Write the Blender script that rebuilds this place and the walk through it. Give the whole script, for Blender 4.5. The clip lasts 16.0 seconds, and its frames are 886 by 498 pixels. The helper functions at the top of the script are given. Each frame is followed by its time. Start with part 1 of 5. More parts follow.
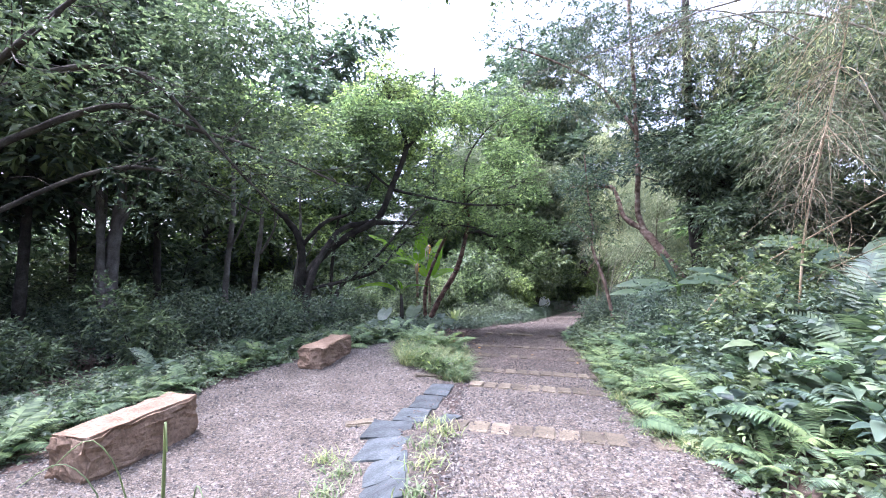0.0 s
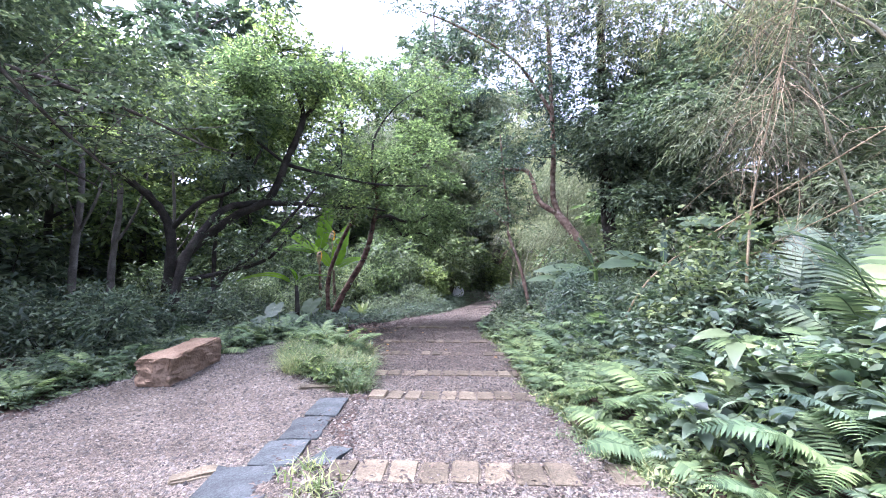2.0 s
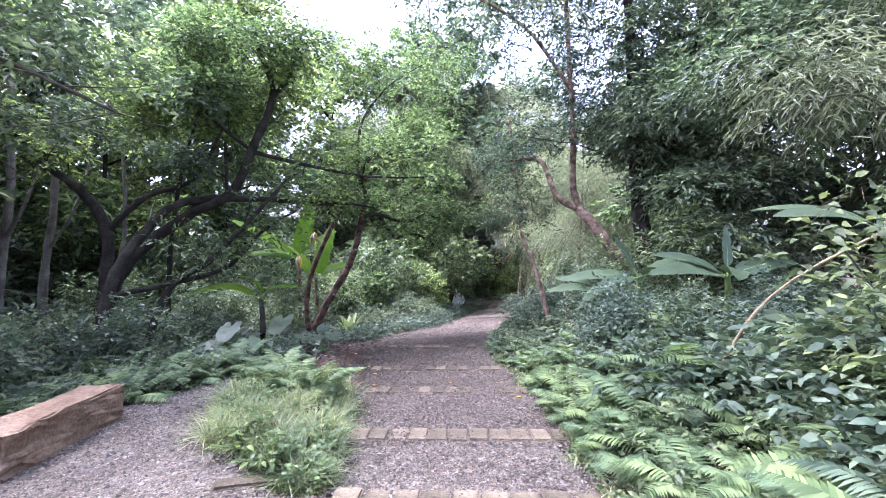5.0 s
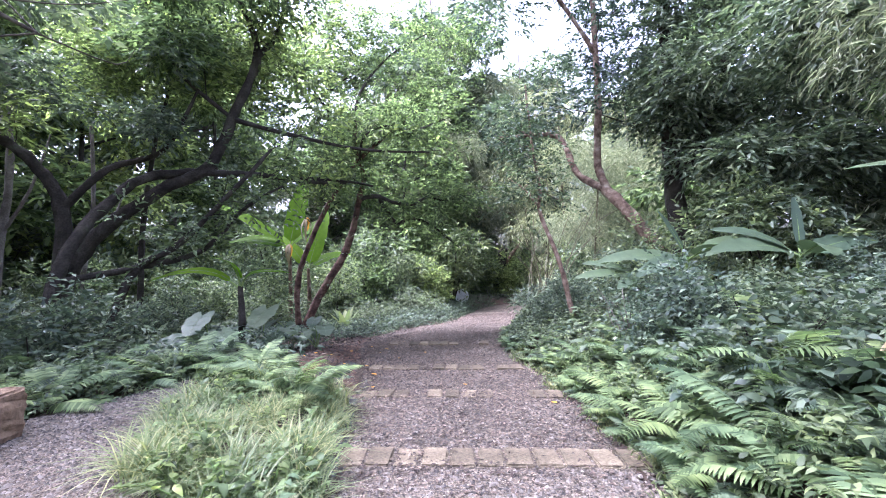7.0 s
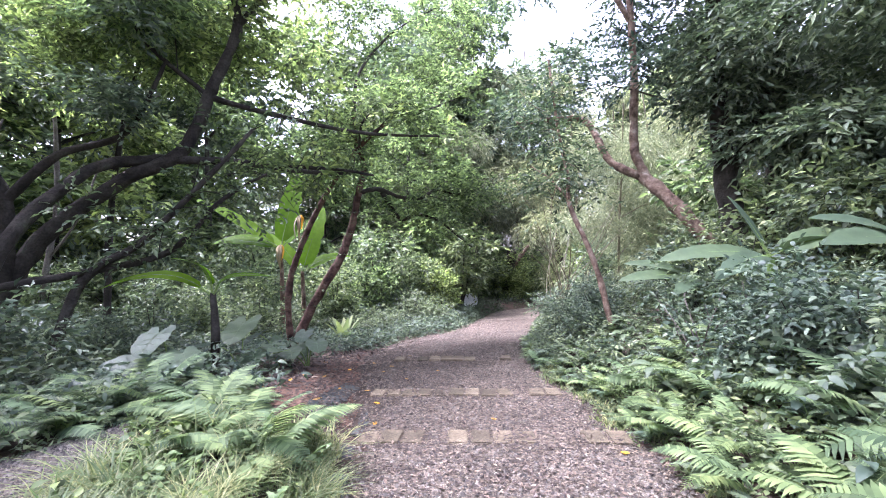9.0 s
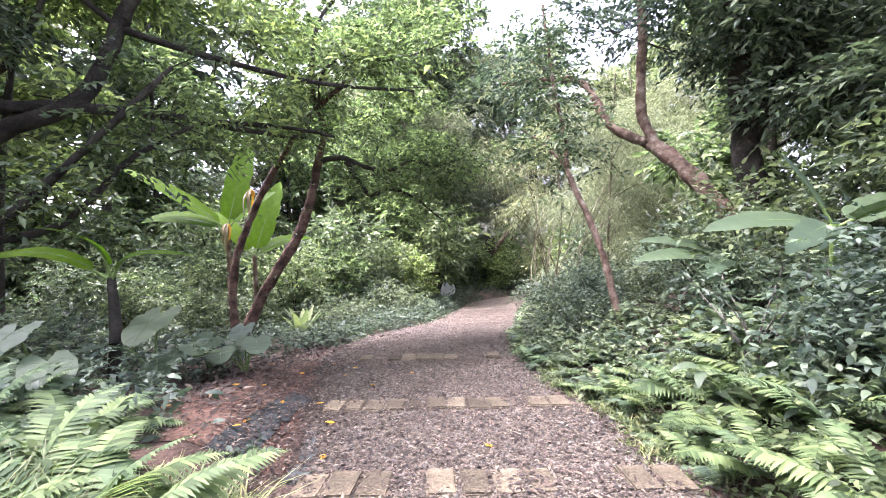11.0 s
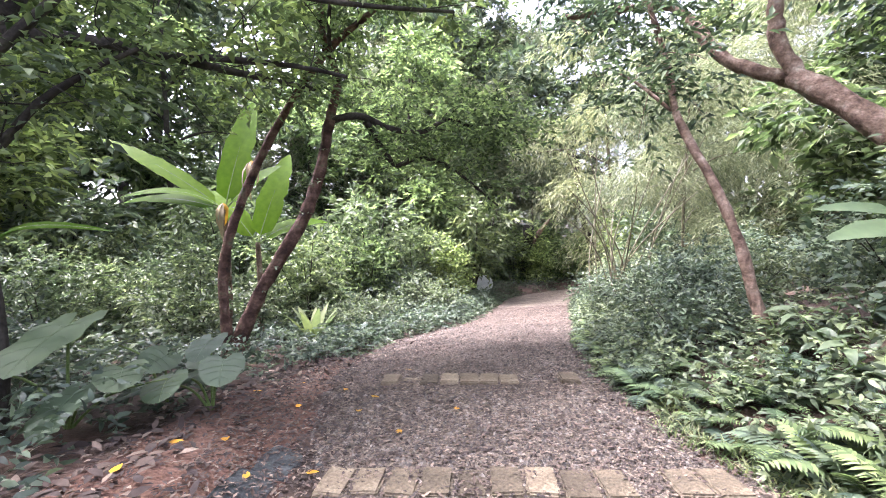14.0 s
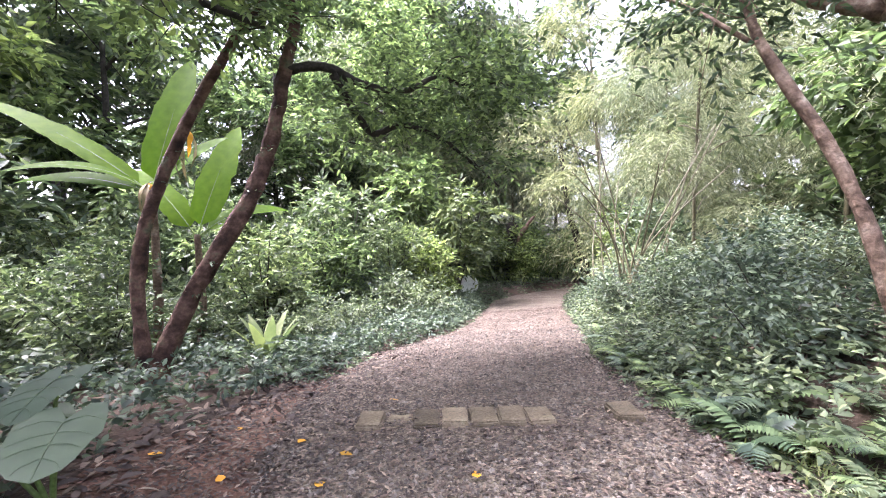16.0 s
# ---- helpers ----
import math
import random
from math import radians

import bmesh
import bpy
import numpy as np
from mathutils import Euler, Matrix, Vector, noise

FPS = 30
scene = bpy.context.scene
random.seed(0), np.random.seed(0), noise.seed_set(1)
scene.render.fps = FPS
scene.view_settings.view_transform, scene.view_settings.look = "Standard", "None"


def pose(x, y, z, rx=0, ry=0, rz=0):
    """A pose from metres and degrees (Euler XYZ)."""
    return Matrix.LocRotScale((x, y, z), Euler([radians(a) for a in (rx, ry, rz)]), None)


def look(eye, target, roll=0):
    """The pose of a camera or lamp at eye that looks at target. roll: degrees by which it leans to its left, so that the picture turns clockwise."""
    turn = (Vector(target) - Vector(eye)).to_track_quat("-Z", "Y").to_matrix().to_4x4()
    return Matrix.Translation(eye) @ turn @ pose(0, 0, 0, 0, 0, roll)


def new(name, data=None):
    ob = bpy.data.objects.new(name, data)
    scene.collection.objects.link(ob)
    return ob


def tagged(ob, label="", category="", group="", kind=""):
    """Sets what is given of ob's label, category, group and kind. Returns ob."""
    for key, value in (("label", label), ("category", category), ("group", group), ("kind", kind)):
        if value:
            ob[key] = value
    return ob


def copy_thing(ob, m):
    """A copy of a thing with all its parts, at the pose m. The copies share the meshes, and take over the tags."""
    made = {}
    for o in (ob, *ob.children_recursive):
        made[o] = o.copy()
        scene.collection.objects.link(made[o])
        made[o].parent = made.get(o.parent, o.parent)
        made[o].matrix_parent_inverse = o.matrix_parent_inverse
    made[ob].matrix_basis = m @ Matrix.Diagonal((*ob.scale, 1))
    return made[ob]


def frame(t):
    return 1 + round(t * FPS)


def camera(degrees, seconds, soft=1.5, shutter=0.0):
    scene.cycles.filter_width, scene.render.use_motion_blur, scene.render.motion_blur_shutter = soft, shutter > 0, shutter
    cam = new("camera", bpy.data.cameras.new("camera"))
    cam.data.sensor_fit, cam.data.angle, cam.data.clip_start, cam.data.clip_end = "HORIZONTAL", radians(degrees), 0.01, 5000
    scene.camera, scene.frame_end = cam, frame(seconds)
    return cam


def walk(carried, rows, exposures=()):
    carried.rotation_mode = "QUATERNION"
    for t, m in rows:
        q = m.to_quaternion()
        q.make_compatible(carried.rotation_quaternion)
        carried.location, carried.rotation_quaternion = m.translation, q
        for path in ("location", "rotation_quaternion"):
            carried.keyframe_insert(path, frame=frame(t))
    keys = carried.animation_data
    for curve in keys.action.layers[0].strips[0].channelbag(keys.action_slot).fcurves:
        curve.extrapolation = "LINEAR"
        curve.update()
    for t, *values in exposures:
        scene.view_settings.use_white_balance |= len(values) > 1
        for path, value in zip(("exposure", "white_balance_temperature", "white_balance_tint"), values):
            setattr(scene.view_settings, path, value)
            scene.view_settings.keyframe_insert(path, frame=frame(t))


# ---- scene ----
cam = camera(91.4, 16.0, 1.0)
METRES, EYE, TILT, LEAN, TURN = 12.0, 1.4, 1.5, 0.0, 0.0
ROWS = [
    (0.0, 0.0, 0.0, 0.0, 0.0, 0.0, -0.0),
    (0.5, 0.0081, 0.0314, -0.0029, -5.99, -0.36, 0.08),
    (1.0, 0.0143, 0.0623, -0.0038, -11.07, -0.63, 0.15),
    (1.5, 0.0236, 0.0946, -0.0048, -11.17, -0.9, 0.2),
    (2.0, 0.0238, 0.121, -0.0186, -11.3, -1.05, 0.03),
    (2.5, 0.0282, 0.1492, -0.0226, -11.28, -1.24, 0.3),
    (3.0, 0.0353, 0.1808, -0.0224, -11.25, -1.65, 0.35),
    (3.5, 0.0381, 0.2108, -0.0233, -11.35, -1.65, 0.44),
    (4.0, 0.0442, 0.2439, -0.0208, -11.59, -1.27, 0.59),
    (6.5, 0.0571, 0.4036, -0.0443, -11.98, -0.15, 0.42),
    (7.0, 0.0578, 0.4298, -0.0595, -11.99, -0.36, 0.47),
    (7.5, 0.0566, 0.4608, -0.0643, -11.68, -0.53, 0.36),
    (8.0, 0.0572, 0.4852, -0.0641, -11.32, -0.15, -0.04),
    (8.5, 0.06, 0.5192, -0.0645, -11.16, 0.16, 0.61),
    (11.0, 0.0881, 0.6724, -0.0867, -15.04, -1.23, 0.75),
    (11.5, 0.0921, 0.7022, -0.0873, -15.29, -1.73, 0.77),
    (12.0, 0.0934, 0.7269, -0.0879, -15.19, -2.13, 0.72),
    (12.5, 0.098, 0.7526, -0.0977, -15.25, -2.37, 0.93),
    (13.0, 0.1027, 0.7801, -0.1029, -15.24, -2.56, 0.94),
    (13.5, 0.104, 0.8116, -0.1042, -14.89, -2.57, 1.06),
    (14.0, 0.1081, 0.8433, -0.1043, -11.26, -2.02, 1.11),
    (14.5, 0.111, 0.8767, -0.1064, -11.79, -1.6, 1.24),
    (15.0, 0.1126, 0.9097, -0.1094, -14.01, -1.57, 1.7),
    (15.5, 0.114, 0.9402, -0.1213, -14.24, -1.56, 1.53),
    (16.0, 0.1155, 0.9736, -0.1234, -14.62, -1.7, 1.52),
]
walk(cam, [(t, pose(0, 0, EYE, TILT, LEAN, TURN) @ pose(METRES * x, METRES * y, METRES * z, 90 + pitch, roll, yaw)) for t, x, y, z, yaw, pitch, roll in ROWS],
     [(0, 3.57, 5330, 32), (4.2, 3.74, 5360, 34), (8.0, 3.97, 5450, 35), (11.0, 4.19, 5960, 33), (16.0, 4.29, 5980, 33)])

# ---- world, sun ----
world = bpy.data.worlds.new("sky")
scene.world = world
world.use_nodes = True
wn = world.node_tree
sky = wn.nodes.new("ShaderNodeTexSky")
sky.sky_type, sky.sun_disc = "NISHITA", False
sky.sun_elevation, sky.sun_rotation = radians(64), radians(292)
sky.air_density, sky.dust_density, sky.ozone_density = 1.0, 6.0, 1.0
pale = wn.nodes.new("ShaderNodeHueSaturation")
pale.inputs["Saturation"].default_value = 0.5
wn.links.new(sky.outputs[0], pale.inputs["Color"])
wn.links.new(pale.outputs[0], wn.nodes["Background"].inputs[0])
wn.nodes["Background"].inputs[1].default_value = 0.09
sun_data = bpy.data.lights.new("sun", "SUN")
sun_data.energy, sun_data.angle, sun_data.color = 1.5, radians(30), (1.0, 0.98, 0.95)
sun = new("sun", sun_data)
sun.matrix_world = look((-11, 8.5, 24), (0, 4, 0))


# ---- materials ----
def nodes_of(name):
    m = bpy.data.materials.new(name)
    m.use_nodes = True
    return m, m.node_tree.nodes, m.node_tree.links, m.node_tree.nodes["Principled BSDF"]


def ramp(nodes, stops):
    r = nodes.new("ShaderNodeValToRGB")
    e = r.color_ramp.elements
    while len(e) < len(stops):
        e.new(0.5)
    for el, (p, c) in zip(e, stops):
        el.position, el.color = p, (*c, 1)
    return r


def noise_tex(nodes, links, scale, detail=4, coord="Object"):
    tc = nodes.new("ShaderNodeTexCoord")
    n = nodes.new("ShaderNodeTexNoise")
    n.inputs["Scale"].default_value, n.inputs["Detail"].default_value = scale, detail
    links.new(tc.outputs[coord], n.inputs["Vector"])
    return n


def mixed(nodes, links, a, b, fac, mode="MIX"):
    m = nodes.new("ShaderNodeMix")
    m.data_type, m.blend_type = "RGBA", mode
    for sock, v in ((m.inputs[0], fac), (m.inputs[6], a), (m.inputs[7], b)):
        if isinstance(v, (int, float)):
            sock.default_value = v
        elif isinstance(v, tuple):
            sock.default_value = (*v, 1)
        else:
            links.new(v, sock)
    return m.outputs[2]


def leaf_material(name, dark, mid, light, rough=0.5, through_light=0.35, gloss=0.4):
    """Leaves: each leaf its own green, each plant a little lighter or darker, part of the light shining through."""
    m, n, l, bsdf = nodes_of(name)
    geo, info = n.new("ShaderNodeNewGeometry"), n.new("ShaderNodeObjectInfo")
    r = ramp(n, [(0.0, dark), (0.55, mid), (1.0, light)])
    l.new(geo.outputs["Random Per Island"], r.inputs[0])
    r2 = ramp(n, [(0.0, (0.72, 0.78, 0.85)), (1.0, (1.2, 1.15, 0.95))])
    l.new(info.outputs["Random"], r2.inputs[0])
    col = mixed(n, l, r.outputs[0], r2.outputs[0], 1.0, "MULTIPLY")
    blotch = noise_tex(n, l, 9.0)
    r3 = ramp(n, [(0.3, (0.82, 0.85, 0.8)), (0.7, (1.12, 1.1, 1.0))])
    l.new(blotch.outputs[0], r3.inputs[0])
    col = mixed(n, l, col, r3.outputs[0], 1.0, "MULTIPLY")
    l.new(col, bsdf.inputs["Base Color"])
    bsdf.inputs["Roughness"].default_value = rough
    bsdf.inputs["Specular IOR Level"].default_value = gloss
    tr = n.new("ShaderNodeBsdfTranslucent")
    l.new(mixed(n, l, col, (0.97, 1.06, 0.78), 1.0, "MULTIPLY"), tr.inputs[0])
    mx = n.new("ShaderNodeMixShader")
    mx.inputs[0].default_value = through_light
    l.new(bsdf.outputs[0], mx.inputs[1]), l.new(tr.outputs[0], mx.inputs[2])
    l.new(mx.outputs[0], n["Material Output"].inputs[0])
    return m


def rough_material(name, stops, scale, rough=0.9, bump=0.4, fine=40.0, per_piece=0.0, bump_scale=None, cells=0):
    """Stone, soil, bark: colour from coarse noise, darker and lighter grain, bumps."""
    m, n, l, bsdf = nodes_of(name)
    a, b = noise_tex(n, l, scale, 6), noise_tex(n, l, fine, 5)
    r = ramp(n, stops)
    l.new(a.outputs[0], r.inputs[0])
    g = ramp(n, [(0.3, (0.68, 0.68, 0.68)), (0.7, (1.25, 1.25, 1.25))])
    l.new(b.outputs[0], g.inputs[0])
    col = mixed(n, l, r.outputs[0], g.outputs[0], 1.0, "MULTIPLY")
    if per_piece:
        info = n.new("ShaderNodeObjectInfo")
        p = ramp(n, [(0.0, (1 - per_piece,) * 3), (1.0, (1 + per_piece,) * 3)])
        l.new(info.outputs["Random"], p.inputs[0])
        col = mixed(n, l, col, p.outputs[0], 1.0, "MULTIPLY")
    if cells:
        tc, vo = n.new("ShaderNodeTexCoord"), n.new("ShaderNodeTexVoronoi")
        vo.inputs["Scale"].default_value = cells
        l.new(tc.outputs["Object"], vo.inputs["Vector"])
        sep = n.new("ShaderNodeSeparateColor")
        l.new(vo.outputs["Color"], sep.inputs[0])
        pc = ramp(n, [(0.0, (0.45, 0.43, 0.42)), (0.4, (0.85, 0.84, 0.83)), (0.8, (1.2, 1.16, 1.12)), (1.0, (1.75, 1.7, 1.65))])
        l.new(sep.outputs[0], pc.inputs[0])
        col = mixed(n, l, col, pc.outputs[0], 1.0, "MULTIPLY")
    l.new(col, bsdf.inputs["Base Color"])
    bsdf.inputs["Roughness"].default_value = rough
    bsdf.inputs["Specular IOR Level"].default_value = 0.2
    c = vo if cells else noise_tex(n, l, bump_scale or fine, 8)
    bp = n.new("ShaderNodeBump")
    bp.inputs["Strength"].default_value, bp.inputs["Distance"].default_value = bump, 0.03
    l.new(c.outputs[0], bp.inputs["Height"]), l.new(bp.outputs[0], bsdf.inputs["Normal"])
    return m


def island_material(name, stops, rough=0.9):
    m, n, l, bsdf = nodes_of(name)
    geo = n.new("ShaderNodeNewGeometry")
    r = ramp(n, stops)
    l.new(geo.outputs["Random Per Island"], r.inputs[0])
    g = ramp(n, [(0.3, (0.8, 0.8, 0.8)), (0.7, (1.15, 1.15, 1.15))])
    l.new(noise_tex(n, l, 60.0).outputs[0], g.inputs[0])
    l.new(mixed(n, l, r.outputs[0], g.outputs[0], 1.0, "MULTIPLY"), bsdf.inputs["Base Color"])
    bsdf.inputs["Roughness"].default_value = rough
    return m


LEAF_DARK = leaf_material("leaf_dark", (0.04, 0.058, 0.041), (0.088, 0.122, 0.08), (0.175, 0.218, 0.133), 0.5, 0.32, 0.3)
LEAF_MID = leaf_material("leaf_mid", (0.044, 0.0648, 0.0383), (0.1, 0.138, 0.0778), (0.216, 0.268, 0.138), 0.5, 0.42, 0.32)
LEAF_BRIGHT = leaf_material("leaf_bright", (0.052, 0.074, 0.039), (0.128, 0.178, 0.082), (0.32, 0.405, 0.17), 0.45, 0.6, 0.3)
LEAF_BAMBOO = leaf_material("leaf_bamboo", (0.11, 0.122, 0.08), (0.2, 0.224, 0.148), (0.33, 0.355, 0.245), 0.55, 0.5, 0.25)
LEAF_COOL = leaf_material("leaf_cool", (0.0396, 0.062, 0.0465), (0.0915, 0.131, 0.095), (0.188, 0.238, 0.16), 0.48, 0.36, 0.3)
LEAF_FERN = leaf_material("leaf_fern", (0.056, 0.09, 0.046), (0.116, 0.174, 0.086), (0.215, 0.288, 0.142), 0.6, 0.4, 0.22)
LEAF_FERN_DARK = leaf_material("leaf_fern_dark", (0.0366, 0.0648, 0.0454), (0.088, 0.128, 0.0892), (0.17, 0.226, 0.15), 0.5, 0.35)
LEAF_GRASS = leaf_material("leaf_grass", (0.09, 0.135, 0.058), (0.165, 0.21, 0.095), (0.32, 0.33, 0.18), 0.55, 0.4)
LEAF_BANANA = leaf_material("leaf_banana", (.07, .15, .009), (.09, .18, .011), (.11, .21, .013), 0.6, 0.74, 0.12)
LEAF_EAR = leaf_material("leaf_ear", (0.036, 0.061, 0.037), (0.05, 0.08, 0.048), (0.064, 0.099, 0.057), 0.55, 0.2, 0.3)
LEAF_VEIN = leaf_material("leaf_vein", (0.085, 0.12, 0.075), (0.1, 0.14, 0.085), (0.12, 0.165, 0.1), 0.6, 0.2, 0.25)
LEAF_DEAD = leaf_material("leaf_dead", (0.1, 0.078, 0.055), (0.18, 0.148, 0.105), (0.28, 0.245, 0.18), 0.8, 0.25, 0.2)
LEAF_YELLOW = leaf_material("leaf_yellow", (0.4, 0.18, 0.02), (0.5, 0.25, 0.025), (0.6, 0.35, 0.04), 0.6, 0.2, 0.2)
BARK_DARK = rough_material("bark_dark", [(0.3, (0.013, 0.0115, 0.009)), (0.5, (0.029, 0.0255, 0.0195)), (0.62, (0.043, 0.04, 0.03)), (0.75, (0.05, 0.059, 0.034))], 3.0, 0.9, 1.0, 30, 0, 14)
BARK_MOSS = rough_material("bark_moss", [(0.3, (0.02, 0.017, 0.012)), (0.5, (0.05, 0.043, 0.03)), (0.65, (0.085, 0.078, 0.053)), (0.8, (0.1, 0.11, 0.06))], 4.0, 0.9, 1.0, 30, 0, 14)
BARK_RED = rough_material("bark_red", [(0.32, (0.016, 0.01, 0.008)), (0.47, (0.055, 0.031, 0.021)), (0.58, (0.105, 0.064, 0.044)), (0.7, (0.075, 0.08, 0.045))], 5.0, 0.88, 1.0, 32, 0, 16)
BARK_BROWN = rough_material("bark_brown", [(0.3, (0.05, 0.033, 0.022)), (0.48, (0.12, 0.083, 0.057)), (0.6, (0.18, 0.135, 0.098)), (0.72, (0.26, 0.235, 0.18))], 6.0, 0.85, 1.0, 35, 0, 14)
BARK_PALE = rough_material("bark_pale", [(0.3, (0.07, 0.063, 0.052)), (0.6, (0.14, 0.13, 0.11)), (0.8, (0.2, 0.19, 0.165))], 4.0, 0.85, 1.0, 35, 0, 14)
CULM = rough_material("culm", [(0.3, (0.05, 0.05, 0.03)), (0.7, (0.12, 0.11, 0.06))], 5.0, 0.5, 0.2, 50)
CULM_DRY = rough_material("culm_dry", [(0.3, (0.2, 0.15, 0.08)), (0.7, (0.38, 0.31, 0.19))], 5.0, 0.7, 0.2, 50)
STEM_GREEN = rough_material("stem_green", [(0.3, (0.07, 0.13, 0.03)), (0.7, (0.14, 0.2, 0.06))], 6.0, 0.5, 0.2, 50)
SANDSTONE = rough_material("sandstone", [(0.25, (0.105, 0.068, 0.04)), (0.5, (0.18, 0.125, 0.078)), (0.75, (0.235, 0.172, 0.114))], 4.0, 0.9, 0.8, 26)
SETT = rough_material("sett_stone", [(0.3, (0.066, 0.056, 0.036)), (0.5, (0.108, 0.09, 0.058)), (0.75, (0.158, 0.134, 0.088))], 3.5, 0.95, 0.6, 50, 0.38)
SLATE = rough_material("slate", [(0.3, (0.026, 0.031, 0.029)), (0.55, (0.048, 0.056, 0.053)), (0.8, (0.082, 0.09, 0.084))], 5.0, 0.75, 0.4, 45, 0.2)
SOIL = rough_material("soil", [(0.3, (0.03, 0.023, 0.017)), (0.5, (0.055, 0.04, 0.028)), (0.7, (0.085, 0.055, 0.04))], 1.2, 1.0, 0.8, 30)
RED_SOIL = rough_material("red_soil", [(0.3, (0.06, 0.034, 0.024)), (0.5, (0.105, 0.06, 0.04)), (0.7, (0.15, 0.092, 0.064))], 2.2, 1.0, 0.8, 40)
GRAVEL = rough_material("gravel_bed", [(0.3, (0.082, 0.07, 0.053)), (0.5, (0.117, 0.101, 0.077)), (0.7, (0.148, 0.13, 0.1))], 1.6, 1.0, 1.0, 70, 0, 110, 48)
PEBBLES = island_material("pebbles", [(0.0, (0.022, 0.02, 0.016)), (0.4, (0.076, 0.068, 0.054)), (0.85, (0.13, 0.116, 0.092)), (1.0, (0.2, 0.18, 0.148))])
CHIPS = island_material("litter", [(0.0, (0.018, 0.013, 0.01)), (0.5, (0.046, 0.033, 0.023)), (0.85, (0.1, 0.073, 0.05)), (1.0, (0.2, 0.158, 0.11))])
WHITE = rough_material("white_paint", [(0.3, (0.55, 0.6, 0.6)), (0.7, (0.75, 0.78, 0.77))], 4.0, 0.6, 0.1, 40)

# ---- the lie of the land ----
ROW_Y = (4.95, 7.35, 9.1, 11.45, 13.35, 15.5)
SKEW = 0.26
PROF = [(-30, 1.2), (0, 0.0), (4.95, -0.43), (4.98, -0.53), (7.35, -0.67), (7.38, -0.76), (9.1, -0.87), (9.13, -0.95), (11.45, -1.08),
        (11.48, -1.15), (13.35, -1.19), (13.38, -1.22), (15.5, -1.2), (15.52, -1.26), (17.5, -1.36), (20, -1.55), (24, -1.8), (30, -2.1), (60, -2.6), (400, -3)]
LEFT = [(-30, -2), (-5, -0.3), (3, 0.02), (4.5, 0.05), (8, 0.46), (9, 0.57), (11, 0.75), (13, 0.85), (15.8, 0.9), (16.8, 1.2), (18.5, 1.95), (20.5, 3.8), (22, 4.7), (27.6, 7.4), (30, 9.2), (31.5, 12), (33, 16), (36, 23), (40, 31), (60, 62)]
RIGHT = [(-30, 0), (-5, 2.2), (3.3, 2.3), (5.2, 2.35), (7.7, 2.8), (8.4, 3.07), (10.2, 3.45), (12, 3.85), (14.2, 4.0), (15, 4.2), (17.4, 5.15), (18.2, 5.6), (23.8, 8.4), (28, 10.9), (29.5, 12.6), (31, 17), (33, 22), (36, 30), (40, 38), (60, 70)]
PLAZA_L = [(-30, -4.6), (0, -4.6), (4, -4.2), (6.7, -3.8), (8.2, -3.4), (10, -2.2), (11.2, -1.3)]
PLAZA_R = [(-30, -1.9), (-5, -0.2), (3, 0.12), (4.5, 0.15), (7.3, 0.42), (7.5, 0.15), (7.7, -0.15), (8.6, -0.75), (11.2, -1.25)]


def along(table, y):
    return np.interp(y, [a for a, _ in table], [b for _, b in table])


def smooth(e0, e1, v):
    s = np.clip((v - e0) / (e1 - e0), 0, 1)
    return s * s * (3 - 2 * s)


def level(x, y):
    """Height of the ground at x, y (arrays or numbers)."""
    x, y = np.asarray(x, float), np.asarray(y, float)
    lx, rx = along(LEFT, y), along(RIGHT, y)
    p = along(PROF, y + SKEW * np.clip(x - lx, 0, 4) * smooth(22, 17, y))
    flat = along([(-30, 1.2), (0, -0.25), (4, -0.58), (7, -0.62), (11, -0.68), (13, -0.85), (16, -1.2), (20, -1.5), (60, -2.6), (400, -3)], y)
    s = smooth(0.0, 0.8, lx - x)
    h = p * (1 - s) + flat * s
    off = np.maximum(0, lx - x - 4.5)
    h = h - 0.12 * np.minimum(off, 6) * smooth(16, 9, y)
    up = np.maximum(0, x - rx - 0.15)
    h = h + 0.9 * (1 - np.exp(-up * 0.45)) * smooth(30, 14, y) + 0.02 * np.minimum(up, 30)
    h = h + 0.02 * np.minimum(np.maximum(0, -6 - x), 40)
    bump = 0.025 * np.sin(1.7 * x + 0.6 * y) * np.sin(1.3 * y - 0.8 * x)
    return h + bump * smooth(-0.1, 0.6, np.maximum(lx - x, x - rx))


def on_path(x, y, m=0.0):
    return (x > along(LEFT, y) - m) & (x < along(RIGHT, y) + m)


def on_plaza(x, y, m=0.0):
    return (y < 11.2 + m) & (x > along(PLAZA_L, y) - m) & (x < along(PLAZA_R, y) + m)


def on_dirt(x, y, m=0.0):
    return (y > 11.6 - m) & (y < 17.0 + m) & (x > along([(11.6, -0.1), (13, -0.5), (15, -0.1), (17, 0.9)], y) - m) & (x < 1.5)


def is_open(x, y, m=0.0):
    return on_path(x, y, m) | on_plaza(x, y, m) | on_dirt(x, y, m)


# ---- mesh helpers ----
def mesh_of(name, verts, faces, mat, flat=False):
    """A mesh from an (n, 3) array and an (m, k) array of corners."""
    verts, faces = np.asarray(verts, np.float32), np.asarray(faces, np.int32)
    me = bpy.data.meshes.new(name)
    k = faces.shape[1]
    me.vertices.add(len(verts)), me.loops.add(faces.size), me.polygons.add(len(faces))
    me.vertices.foreach_set("co", verts.ravel())
    me.loops.foreach_set("vertex_index", faces.ravel())
    me.polygons.foreach_set("loop_start", np.arange(0, faces.size, k, dtype=np.int32))
    me.polygons.foreach_set("use_smooth", np.full(len(faces), not flat))
    me.update(calc_edges=True)
    me.materials.append(mat)
    return me


